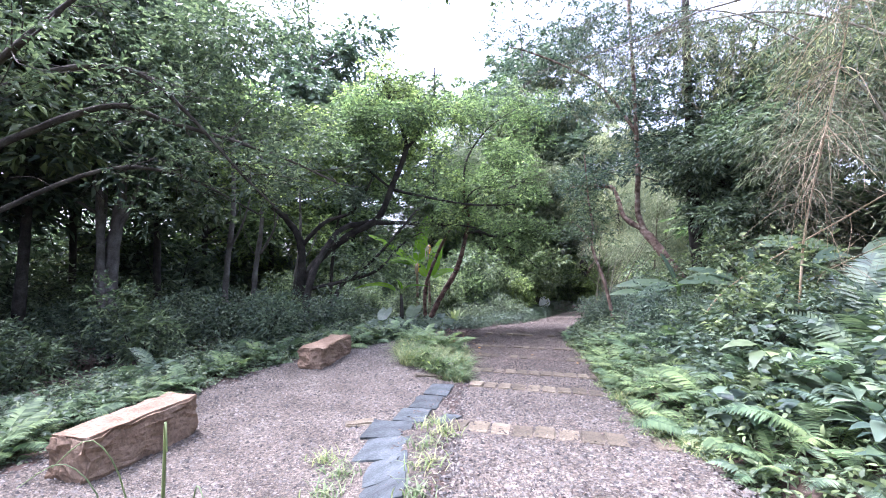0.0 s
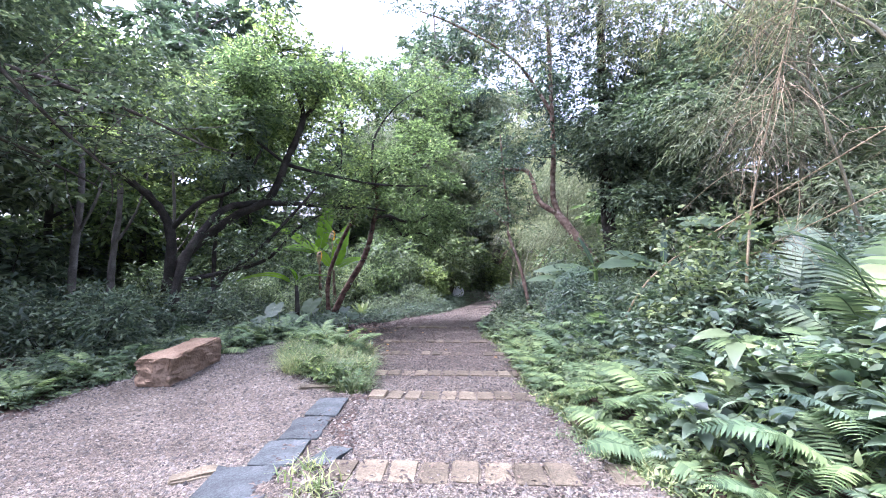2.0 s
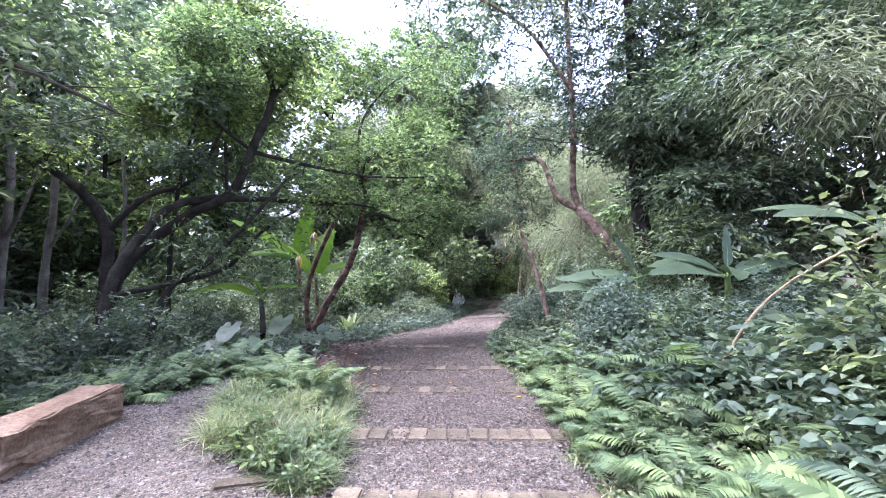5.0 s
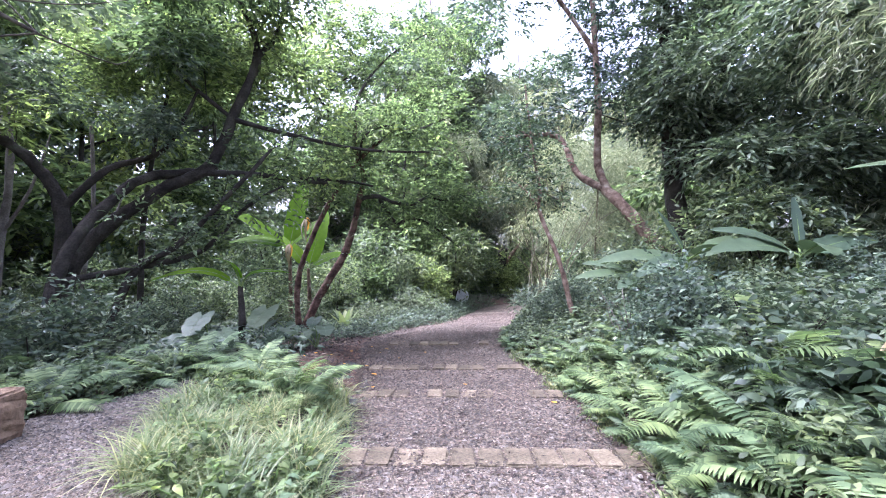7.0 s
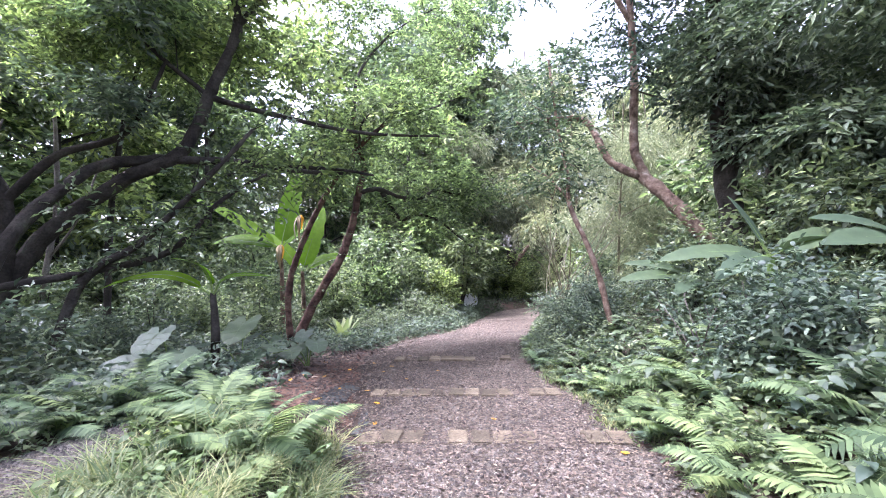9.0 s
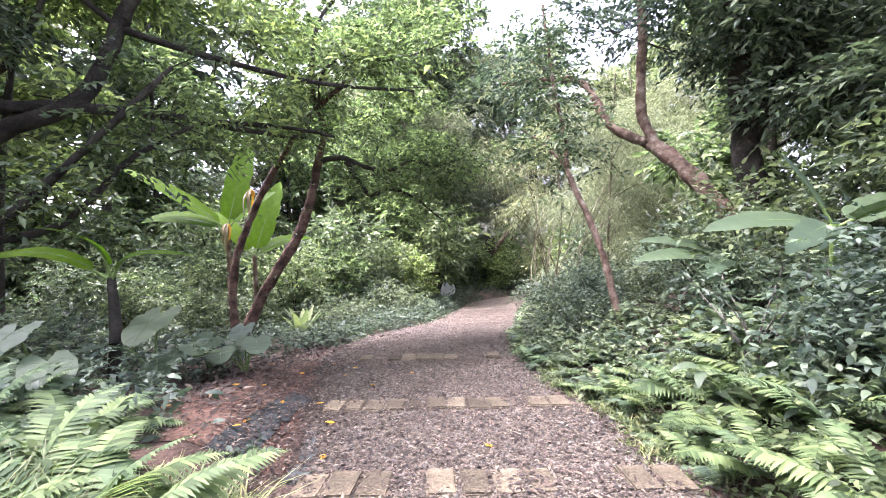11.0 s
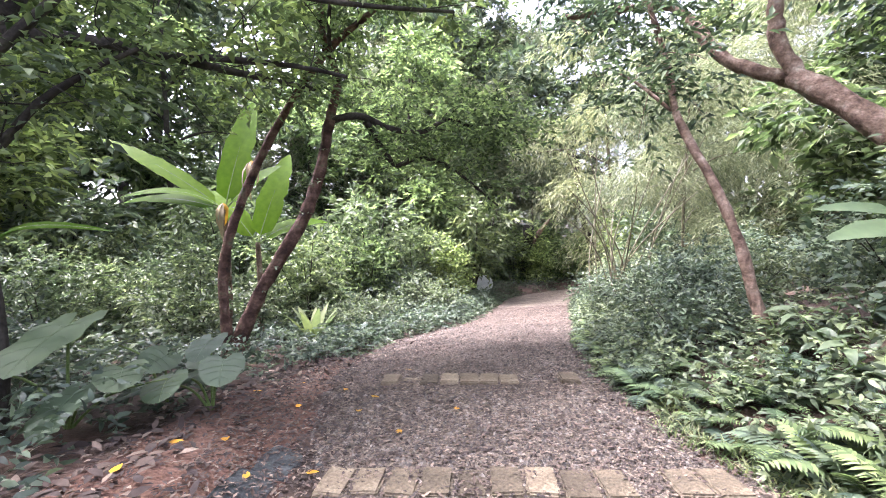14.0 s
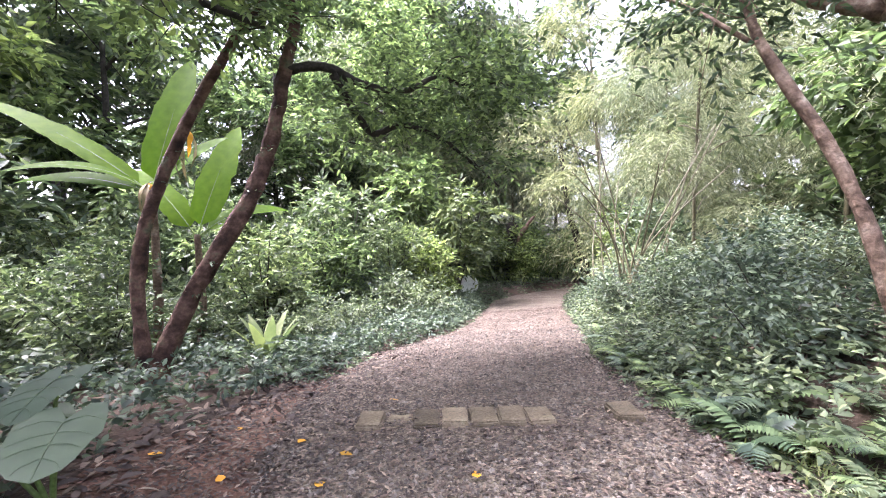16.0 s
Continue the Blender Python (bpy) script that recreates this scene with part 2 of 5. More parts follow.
def part_mesh(name, me, parent=None, m=None, label=""):
    ob = new(name, me)
    if parent:
        ob.parent = parent
    if m is not None:
        ob.matrix_basis = m
    return tagged(ob, label)


def part(name, bm, material, parent=None, label="", m=None):
    me = bpy.data.meshes.new(name)
    bm.to_mesh(me)
    bm.free()
    me.materials.append(material)
    return part_mesh(name, me, parent, m, label)


def empty(name, x, y, z, label, category, group=""):
    ob = new(name)
    ob.matrix_basis = Matrix.Translation((x, y, z))
    return tagged(ob, label, category, group)


def curve_points(points, steps=5):
    """A Catmull-Rom curve through points."""
    p = np.array([points[0], *points, points[-1]], float)
    out = []
    for i in range(1, len(p) - 2):
        for s in np.arange(steps) / steps:
            a, b, c, d = p[i - 1], p[i], p[i + 1], p[i + 2]
            out.append(0.5 * (2 * b + (c - a) * s + (2 * a - 5 * b + 4 * c - d) * s * s + (3 * b - a - 3 * c + d) * s ** 3))
    out.append(p[-2])
    return np.array(out)


def tube_data(points, r0, r1, sides=7, steps=4, rough=0.08, rng=None):
    c = curve_points(points, steps)
    n = len(c)
    t = np.gradient(c, axis=0)
    t /= np.linalg.norm(t, axis=1)[:, None] + 1e-9
    u = np.zeros_like(t)
    side = np.cross(t[0], (1.0, 0, 0) if abs(t[0][2]) > 0.8 else (0, 0, 1.0))
    for i in range(n):
        side = side - t[i] * np.dot(side, t[i])
        side = side / (np.linalg.norm(side) + 1e-9)
        u[i] = side
    v = np.cross(t, u)
    a = np.arange(sides) * 2 * np.pi / sides
    rad = np.linspace(r0, r1, n)[:, None] * np.ones(sides)
    if rng is not None and rough:
        rad = rad * (1 + rng.normal(0, rough, rad.shape))
    ring = c[:, None] + rad[..., None] * (np.cos(a)[None, :, None] * u[:, None] + np.sin(a)[None, :, None] * v[:, None])
    i, j = np.meshgrid(np.arange(n - 1), np.arange(sides), indexing="ij")
    k = (j + 1) % sides
    f = np.stack([i * sides + j, i * sides + k, (i + 1) * sides + k, (i + 1) * sides + j], -1).reshape(-1, 4)
    return ring.reshape(-1, 3), f


def join(pieces):
    vs, fs, o = [], [], 0
    for v, f in pieces:
        vs.append(v), fs.append(np.asarray(f) + o)
        o += len(v)
    return np.concatenate(vs), np.concatenate(fs)


def unit(a):
    return a / (np.linalg.norm(a, axis=1)[:, None] + 1e-9)


def leaves(rng, pos, way, size, width, up=0.6, fold=0.12, droop=0.12, fine=False):
    """Folded leaves at pos, pointing along way: four corners and two triangles each, or six corners and four."""
    n = len(pos)
    d = unit(way)
    nor = unit(np.array([[0, 0, up]]) + rng.normal(0, 0.45, (n, 3)))
    s = unit(np.cross(d, nor))
    nor = np.cross(s, d)
    fold, droop = min(fold, width * 0.35), min(droop, width)
    L = (size * rng.uniform(0.65, 1.25, n))[:, None]
    W = L * width
    if fine:
        low, mid = nor * L * fold * 0.6, nor * L * (fold * 0.5 - droop * 0.35)
        q = np.stack([pos, pos + d * L * 0.28 + s * W * 0.46 + low, pos + d * L * 0.66 + s * W * 0.36 + mid, pos + d * L - nor * L * (droop * 1.4),
                      pos + d * L * 0.66 - s * W * 0.36 + mid, pos + d * L * 0.28 - s * W * 0.46 + low], 1).reshape(-1, 3)
        b = np.arange(n)[:, None] * 6
        return q, np.concatenate([b + [[0, 5, 1]], b + [[1, 5, 4]], b + [[1, 4, 2]], b + [[2, 4, 3]]], 1).reshape(-1, 3)
    q = np.stack([pos, pos + d * L * 0.45 + s * W / 2 + nor * L * fold, pos + d * L - nor * L * droop, pos + d * L * 0.45 - s * W / 2 + nor * L * fold], 1).reshape(-1, 3)
    b = np.arange(n)[:, None] * 4
    return q, np.concatenate([b + [[0, 2, 1]], b + [[0, 3, 2]]], 1).reshape(-1, 3)


def sprays(rng, pos, way, n_leaf, length, size, width, droop_twig=0.2, **kw):
    """Twigs at pos along way, each with n_leaf leaves in turn to both sides."""
    n = len(pos)
    way = unit(way)
    side = unit(np.cross(way, [[0, 0, 1.0]]) + rng.normal(0, 0.1, (n, 3)))
    ps, ws = [], []
    for k in range(n_leaf):
        s = (k + 0.6) / n_leaf
        ps.append(pos + way * (length * s) - np.array([[0, 0, 1]]) * droop_twig * length * s * s)
        ws.append(way * 0.75 + side * (0.8 if k % 2 else -0.8) * (1 - 0.6 * (k == n_leaf - 1)) + rng.normal(0, 0.28, (n, 3)) - [[0, 0, droop_twig]])
    return leaves(rng, np.concatenate(ps), np.concatenate(ws), size, width, **kw)


def clump_points(rng, centres, radii, n):
    """n points in soft, hollow blobs, and the way out from each."""
    centres, radii = np.asarray(centres, float), np.asarray(radii, float)
    vol = radii.prod(axis=1) ** (2 / 3)
    pick = rng.choice(len(centres), n, p=vol / vol.sum())
    d = unit(rng.normal(0, 1, (n, 3)))
    d[:, 2] = np.abs(d[:, 2]) * rng.choice([1, 1, -0.6], n)
    r = rng.uniform(0.25, 1.0, n) ** 0.6
    return centres[pick] + d * r[:, None] * radii[pick], unit(d + [[0, 0, 0.1]])


# ---- setting: ground, path, plaza ----
gx = np.concatenate([[-400, -200, -100, -60, -40], np.arange(-30, -6, 0.8), np.arange(-6, 8, 0.16), np.arange(8, 36, 0.8), [40, 60, 100, 200, 400]])
gy = np.concatenate([[-200, -100, -50, -30, -20, -12], np.arange(-8, 0, 0.6), np.arange(0, 20, 0.16), np.arange(20, 44, 0.7), [48, 60, 80, 120, 200, 400]])
gy = np.unique(np.concatenate([gy, [p for p, _ in PROF if 0 < p < 20]]))


def sheet(xs, ys, lift):
    X, Y = np.meshgrid(xs, ys)
    Z = level(X, Y) + lift - 0.12 * on_path(X, Y, -0.25)
    v = np.stack([X, Y, Z], -1).reshape(-1, 3)
    ny, nx = X.shape
    i, j = np.meshgrid(np.arange(ny - 1), np.arange(nx - 1), indexing="ij")
    f = np.stack([i * nx + j, i * nx + j + 1, (i + 1) * nx + j + 1, (i + 1) * nx + j], -1).reshape(-1, 4)
    return v, f


v, f = sheet(gx, gy, 0.0)
tagged(part_mesh("ground", mesh_of("ground", v, f, SOIL)), "dark brown forest soil strewn with litter", "ground", kind="structure")


def strip(y0, y1, lo, hi, lift, n_across, dy, rng, wobble):
    """A sheet between two edge tables that follows the land, with worn edges."""
    ys = np.unique(np.concatenate([np.arange(y0, y1, dy), [p for p, _ in PROF if y0 < p < y1]]))
    wl = np.array([wobble * noise.noise((y * 1.7, 3.1, 0)) for y in ys])
    wr = np.array([wobble * noise.noise((y * 1.9, 8.7, 0)) for y in ys])
    a, b = along(lo, ys) + wl, along(hi, ys) + wr
    u = np.linspace(0, 1, n_across)[None]
    X = a[:, None] * (1 - u) + b[:, None] * u
    Y = np.repeat(ys[:, None], n_across, 1)
    Z = level(X, Y) + lift
    Z[:, 0] -= 0.06
    Z[:, -1] -= 0.06
    vv = np.stack([X, Y, Z], -1).reshape(-1, 3)
    i, j = np.meshgrid(np.arange(len(ys) - 1), np.arange(n_across - 1), indexing="ij")
    ff = np.stack([i * n_across + j, i * n_across + j + 1, (i + 1) * n_across + j + 1, (i + 1) * n_across + j], -1).reshape(-1, 4)
    return vv, ff


rng = np.random.default_rng(3)
v, f = strip(-12, 55, LEFT, RIGHT, 0.02, 22, 0.06, rng, 0.25)
path = tagged(part_mesh("path", mesh_of("path", v, f, GRAVEL)), "pinkish grey gravel path with low stone-edged steps", "path", kind="structure")
v, f = strip(-12, 11.2, PLAZA_L, PLAZA_R, 0.012, 18, 0.15, rng, 0.2)
plaza = tagged(part_mesh("plaza", mesh_of("plaza", v, f, GRAVEL)), "flat pinkish gravel clearing beside the path", "gravel clearing", kind="structure")
v, f = strip(11.5, 19, [(11.5, -0.2), (13, -0.6), (15, -0.2), (17, 0.8), (19, 2.0)], [(11.5, 0.9), (16, 1.1), (17, 1.5), (19, 2.5)], 0.008, 8, 0.15, rng, 0.2)
tagged(part_mesh("earth_verge", mesh_of("earth_verge", v, f, RED_SOIL)), "bare reddish earth beside the path with fallen leaves", "earth", kind="structure")


# ---- setting things: setts, slates, stone benches ----
def chipped_block(rng, sx, sy, sz, cuts, rough, bevel):
    """A block with split, uneven faces; its base at z 0."""
    bm = bmesh.new()
    bmesh.ops.create_cube(bm, size=1.0)
    bmesh.ops.scale(bm, vec=(sx, sy, sz), verts=bm.verts)
    bmesh.ops.bevel(bm, geom=bm.edges[:], offset=bevel, segments=2, affect="EDGES")
    if cuts:
        bmesh.ops.subdivide_edges(bm, edges=[e for e in bm.edges if e.calc_length() > bevel * 3], cuts=cuts, use_grid_fill=True)
    o = rng.uniform(0, 50, 3)
    for vert in bm.verts:
        p = Vector(vert.co)
        q = Vector((p.x + o[0], p.y + o[1], p.z + o[2]))
        side = abs(p.z) < sz * 0.49
        k = rough * (1.0 if side else 0.35)
        vert.co += Vector((noise.noise(q * 6), noise.noise(q * 6 + Vector((9, 0, 0))), noise.noise(q * 6 + Vector((0, 9, 0))))) * k
        vert.co += Vector((noise.noise(q * 19), noise.noise(q * 19 + Vector((9, 0, 0))), 0)) * k * 0.5
        vert.co.z += sz / 2
    for face in bm.faces:
        face.smooth = False
    return bm


def laid(x, y, yaw, lift):
    """A pose flat on the land at x, y."""
    z = [float(level(x + a, y + b)) for a, b in ((0.2, 0), (-0.2, 0), (0, 0.2), (0, -0.2))]
    n = Vector(((z[1] - z[0]) / 0.4, (z[3] - z[2]) / 0.4, 1)).normalized()
    m = Vector((0, 0, 1)).rotation_difference(n).to_matrix().to_4x4()
    return Matrix.Translation((x, y, sum(z) / 4 + lift)) @ m @ pose(0, 0, 0, 0, 0, yaw)


brng = np.random.default_rng(11)
for x, y, yaw, L, W, H, label in ((-3.2, 4.5, -12, 1.3, 0.42, 0.46, "long rough-split sandstone block bench on gravel"), (-2.36, 8.82, -9.5, 1.46, 0.44, 0.42, "rough-split tan sandstone block bench on gravel beside ferns")):
    z = float(min(level(x - 0.2, y - 0.5), level(x, y), level(x + 0.2, y + 0.5))) - 0.02
    bench = part("stone_bench", chipped_block(brng, W, L, H, 8, 0.055, 0.02), SANDSTONE, None, "", pose(x, y, z, 0, 0, yaw))
    tagged(bench, label, "stone bench", "stone benches")

SHOWN = (1.0, 0.92, 1.0, 0.8, 0.8, 0.95)
sett_kinds = []
for i in range(6):
    bm = chipped_block(brng, 0.2 + 0.01 * (i % 3), 0.36, 0.09, 1, 0.016, 0.014)
    me = bpy.data.meshes.new("sett")
    bm.to_mesh(me)
    bm.free()
    me.materials.append(SETT)
    sett_kinds.append(me)
for k, (y, x0, x1) in enumerate(zip(ROW_Y, (0.06, 0.45, 0.58, 0.8, 1.0, 1.55), (2.1, 2.5, 2.95, 3.45, 3.75, 3.95))):
    x, i = x0, 0
    while x < x1:
        w = 0.215
        gap = brng.uniform()
        sunk = (0.012, 0.017, 0.016, 0.016, 0.018, 0.032)[k] + brng.normal(0, 0.005) if gap < SHOWN[k] * (1.0 if i < 8 else 0.65) else -0.03
        if not (k == 5 and 6 < i < 9):
            yy = y - 0.2 - SKEW * (x - x0) + brng.normal(0, 0.01)
            m = pose(x + w / 2, yy, float(level(x + w / 2, yy)) + sunk - 0.068, brng.normal(-2.5, 0.8), brng.normal(0, 1.2), -14.6 + brng.normal(0, 1.5))
            part_mesh("sett", sett_kinds[int(brng.integers(6))], path, m)
        x += w + 0.008
        i += 1

for x, y, yaw, sx, sy in ((-0.06, 6.75, -12, 0.34, 0.62), (-0.22, 6.1, -12, 0.36, 0.6), (-0.38, 5.52, -10, 0.36, 0.5), (-0.62, 5.02, -4, 0.5, 0.5), (-0.62, 4.5, -2, 0.46, 0.5), (-0.52, 4.0, 6, 0.4, 0.5), (-0.48, 3.5, 4, 0.4, 0.46), (-0.5, 3.0, 0, 0.4, 0.5), (0.05, 5.3, -30, 0.22, 0.36),
                          (0.68, 13.5, -14, 0.24, 0.5), (0.54, 12.95, -12, 0.26, 0.55), (0.42, 12.35, -10, 0.26, 0.6), (0.32, 11.75, -8, 0.28, 0.55), (0.82, 11.6, -9, 0.16, 0.45), (0.9, 12.1, -9, 0.16, 0.5), (1.06, 13.6, -10, 0.16, 0.34), (0.5, 8.75, -8, 0.13, 0.4), (0.56, 9.5, -8, 0.12, 0.34), (0.62, 10.2, -6, 0.13, 0.4), (0.68, 10.9, -6, 0.12, 0.3)):
    slab = part("slate_slab", chipped_block(brng, sx * 1.05, sy * 1.04, 0.05, 4, 0.03, 0.006), SLATE, None, "", laid(x, y, yaw + brng.normal(0, 3), brng.uniform(-0.018, -0.01) if y < 8 else -0.036))
    tagged(slab, "blue-grey slate slab laid flush in the ground", "slate slab", "slate edging slabs")
for x, y, sx, sy, yaw in ((-1.0, 5.25, 0.34, 0.16, 20), (-0.25, 7.6, 0.5, 0.16, 14)):
    tagged(part("edging_stone", chipped_block(brng, sx, sy, 0.09, 2, 0.03, 0.02), SETT, None, "", laid(x, y, yaw, -0.05)), "small flat sandstone edging piece in the gravel", "edging stone")


# gravel and litter, lying loose
def pebble_data(rng, x, y, lift, lo, hi):
    n = len(x)
    s = rng.uniform(lo, hi, n) * rng.choice([1, 1, 1, 1.7], n)
    a = rng.uniform(0, 6.28, n)
    ring = []
    for k in range(4):
        t = a + k * np.pi / 2 + rng.uniform(-0.4, 0.4, n)
        rr = s * rng.uniform(0.7, 1.3, n)
        ring.append(np.stack([x + np.cos(t) * rr, y + np.sin(t) * rr, np.zeros(n)], 1))
    top = np.stack([x + s * rng.normal(0, 0.25, n), y + s * rng.normal(0, 0.25, n), s * rng.uniform(0.5, 0.95, n)], 1)
    base = level(x, y) + lift
    q = np.stack([*ring, top], 1)
    q[:, :, 2] += base[:, None]
    b = np.arange(n)[:, None] * 5
    return q.reshape(-1, 3), np.concatenate([b + [[0, 1, 4]], b + [[1, 2, 4]], b + [[2, 3, 4]], b + [[3, 0, 4]]], 1).reshape(-1, 3)


prng = np.random.default_rng(5)
n = 52000
py = prng.uniform(1.2, 20, n)
px = along(LEFT, py) + (along(RIGHT, py) - along(LEFT, py)) * prng.uniform(0, 1, n)
sett_near = np.zeros(n, bool)
for r in ROW_Y:
    pyy = py + SKEW * (px - along(LEFT, py))
    sett_near |= (pyy > r - 0.38) & (pyy < r) & (prng.uniform(0, 1, n) < 0.8)
px, py = px[~sett_near], py[~sett_near]
v, f = pebble_data(prng, px, py, 0.018, 0.007, 0.017)
tagged(part_mesh("path_gravel", mesh_of("path_gravel", v, f, PEBBLES, True)), "loose pinkish grey gravel on the path", "gravel", kind="stuff")
n = 30000
py = prng.uniform(2.0, 11.2, n)
px = along(PLAZA_L, py) + (along(PLAZA_R, py) - along(PLAZA_L, py)) * prng.uniform(0, 1, n)
v, f = pebble_data(prng, px, py, 0.01, 0.007, 0.016)
tagged(part_mesh("clearing_gravel", mesh_of("clearing_gravel", v, f, PEBBLES, True)), "loose pinkish gravel on the clearing", "gravel", kind="stuff")

n = 70000
py = prng.uniform(2, 24, n)
px = along(LEFT, py) - 0.6 + (along(RIGHT, py) - along(LEFT, py) + 1.0) * prng.uniform(0, 1, n)
keep = prng.uniform(0, 1, n) < np.interp(py, [2, 8, 11, 24], [0.1, 0.25, 1, 1])
px, py = px[keep], py[keep]
pos = np.stack([px, py, level(px, py) + 0.034], 1)
v, f = leaves(prng, pos, np.stack([prng.normal(0, 1, len(px)), prng.normal(0, 1, len(px)), prng.normal(0, 0.12, len(px))], 1), 0.05, 0.4, up=3.0, fold=0.1, droop=0.0)
tagged(part_mesh("leaf_litter", mesh_of("leaf_litter", v, f, CHIPS)), "small brown dead leaves scattered on the path", "leaf litter", kind="stuff")


n = 5000
py = prng.uniform(11.5, 18.5, n)
px = along([(11.5, -0.3), (13, -0.7), (15, -0.3), (17, 0.7), (19, 1.9)], py) + prng.uniform(0, 1, n) ** 0.8 * 1.7
pos = np.stack([px, py, level(px, py) + 0.024], 1)
v, f = leaves(prng, pos, np.stack([prng.normal(0, 1, n), prng.normal(0, 1, n), prng.normal(0, 0.1, n)], 1), 0.052, 0.36, up=2.2, fold=0.12, droop=0.0)
tagged(part_mesh("leaf_litter", mesh_of("leaf_litter", v, f, CHIPS)), "brown leaf litter on the bare earth", "leaf litter", kind="stuff")


n = 650
py = prng.uniform(12.5, 18.5, n)
px = along([(11.5, 0.3), (13, -0.3), (15, 0.0), (17, 0.9), (19, 2.1)], py) + prng.normal(0, 0.3, n)
pos = np.stack([px, py, level(px, py) + 0.03], 1)
v, f = leaves(prng, pos, np.stack([prng.normal(0, 1, n), prng.normal(0, 1, n), prng.normal(0.1, 0.15, n)], 1), 0.11, 0.4, up=1.6, fold=0.14, droop=0.05, fine=True)
tagged(part_mesh("leaf_litter", mesh_of("leaf_litter", v, f, CHIPS)), "large curled brown leaves along the verge", "leaf litter", kind="stuff")


# ---- plants: makers ----
def frond_mesh(name, rng, length, pairs, pinna, mat, arch=0.5, sag=0.25, width=0.15):
    """A feathery frond along +y that rises and bows over."""
    s = np.linspace(0.12, 1.0, pairs)
    y = length * s * (1 - 0.12 * s * s)
    z = length * (arch * s - (arch * 0.55 + sag) * s * s)
    ps, ws, ls = [], [], []
    for sgn in (-1, 1):
        L = pinna * np.sin(np.pi * np.clip(s * 0.82 + 0.2, 0, 1)) ** 0.8 + 0.01
        ps.append(np.stack([np.zeros(pairs), y, z], 1))
        ws.append(np.stack([np.full(pairs, sgn * 1.0), np.full(pairs, 0.42), rng.normal(-0.12, 0.06, pairs)], 1))
        ls.append(L)
    pos, way, L = np.concatenate(ps), unit(np.concatenate(ws)), np.concatenate(ls)[:, None]
    nor = np.array([[0, 0, 1.0]])
    sd = unit(np.cross(way, nor))
    W = L * width
    a, b = pos - sd * W * 0.5, pos + sd * W * 0.5
    mid = pos + way * L * 0.55
    dip = np.array([[0, 0, -0.12]]) * L
    q = np.stack([a, b, mid + sd * W * 0.42, mid - sd * W * 0.42, pos + way * L + dip], 1).reshape(-1, 3)
    k = np.arange(len(pos))[:, None] * 5
    fq = np.concatenate([k + [[0, 1, 2]], k + [[0, 2, 3]], k + [[3, 2, 4]]], 1).reshape(-1, 3)
    st = np.linspace(0, 1, 8)
    spine = np.stack([np.zeros(8), length * st * (1 - 0.12 * st * st), length * (arch * st - (arch * 0.55 + sag) * st * st)], 1)
    tv, tf = tube_data(spine, 0.006, 0.0015, 3, 1, 0)
    tf = np.concatenate([tf[:, [0, 1, 2]], tf[:, [0, 2, 3]]])
    v, f = join([(q, fq), (tv, tf)])
    return mesh_of(name, v, f, mat)


def blade_data(length, width, segs=8, shape=(0.35, 0.9), fold=0.15, rise=0.3, sag=0.6, notch=0.0, tear=0.0, rng=None):
    """A broad blade along +y, folded at the midrib and bowing down."""
    s = np.linspace(0, 1, segs + 1)
    w = width / 2 * (np.sin(np.pi * s ** shape[0] * 0.999) ** shape[1])
    if notch:
        w = width / 2 * np.sqrt(np.clip(1 - s ** 1.5, 0, 1)) * (1 - 0.4 * (1 - s) ** 3)
    y = length * (s - 0.16 * sag * s * s)
    z = length * (rise * s - sag * s * s * 0.6)
    rows = []
    for sgn in (-1, -0.5, 0, 0.5, 1):
        ww = np.abs(sgn) * w
        if tear and abs(sgn) == 1 and rng is not None:
            ww = ww * (1 - tear * rng.uniform(0, 1, segs + 1))
        yy = y - notch * length * np.sin(np.pi * 0.72 * abs(sgn)) * (1 - s) ** 3
        rows.append(np.stack([np.sign(sgn) * ww, yy, z + ww * fold - ww * ww * fold / max(width, 1e-3) * 1.2], 1))
    v = np.stack(rows, 1).reshape(-1, 3)
    i, j = np.meshgrid(np.arange(segs), np.arange(4), indexing="ij")
    f = np.stack([i * 5 + j, i * 5 + j + 1, (i + 1) * 5 + j + 1, (i + 1) * 5 + j], -1).reshape(-1, 4)
    return v, f


def moved(v, m):
    a = np.array(m)
    return v @ a[:3, :3].T + a[:3, 3]


def fern(x, y, fronds, n, size, rng, label, group, tilt=0.0):
    z = float(level(x, y)) - 0.02
    ob = empty("fern", x, y, z, label, "fern", group)
    a0 = rng.uniform(0, 360)
    for i in range(n):
        s = size * rng.uniform(0.7, 1.15)
        m = pose(0, 0, 0.04, rng.normal(8 + tilt, 12), rng.normal(0, 8), a0 + i * 360 / n + rng.normal(0, 12)) @ Matrix.Scale(s, 4)
        part_mesh("frond", fronds[int(rng.integers(len(fronds)))], ob, m)
    return ob


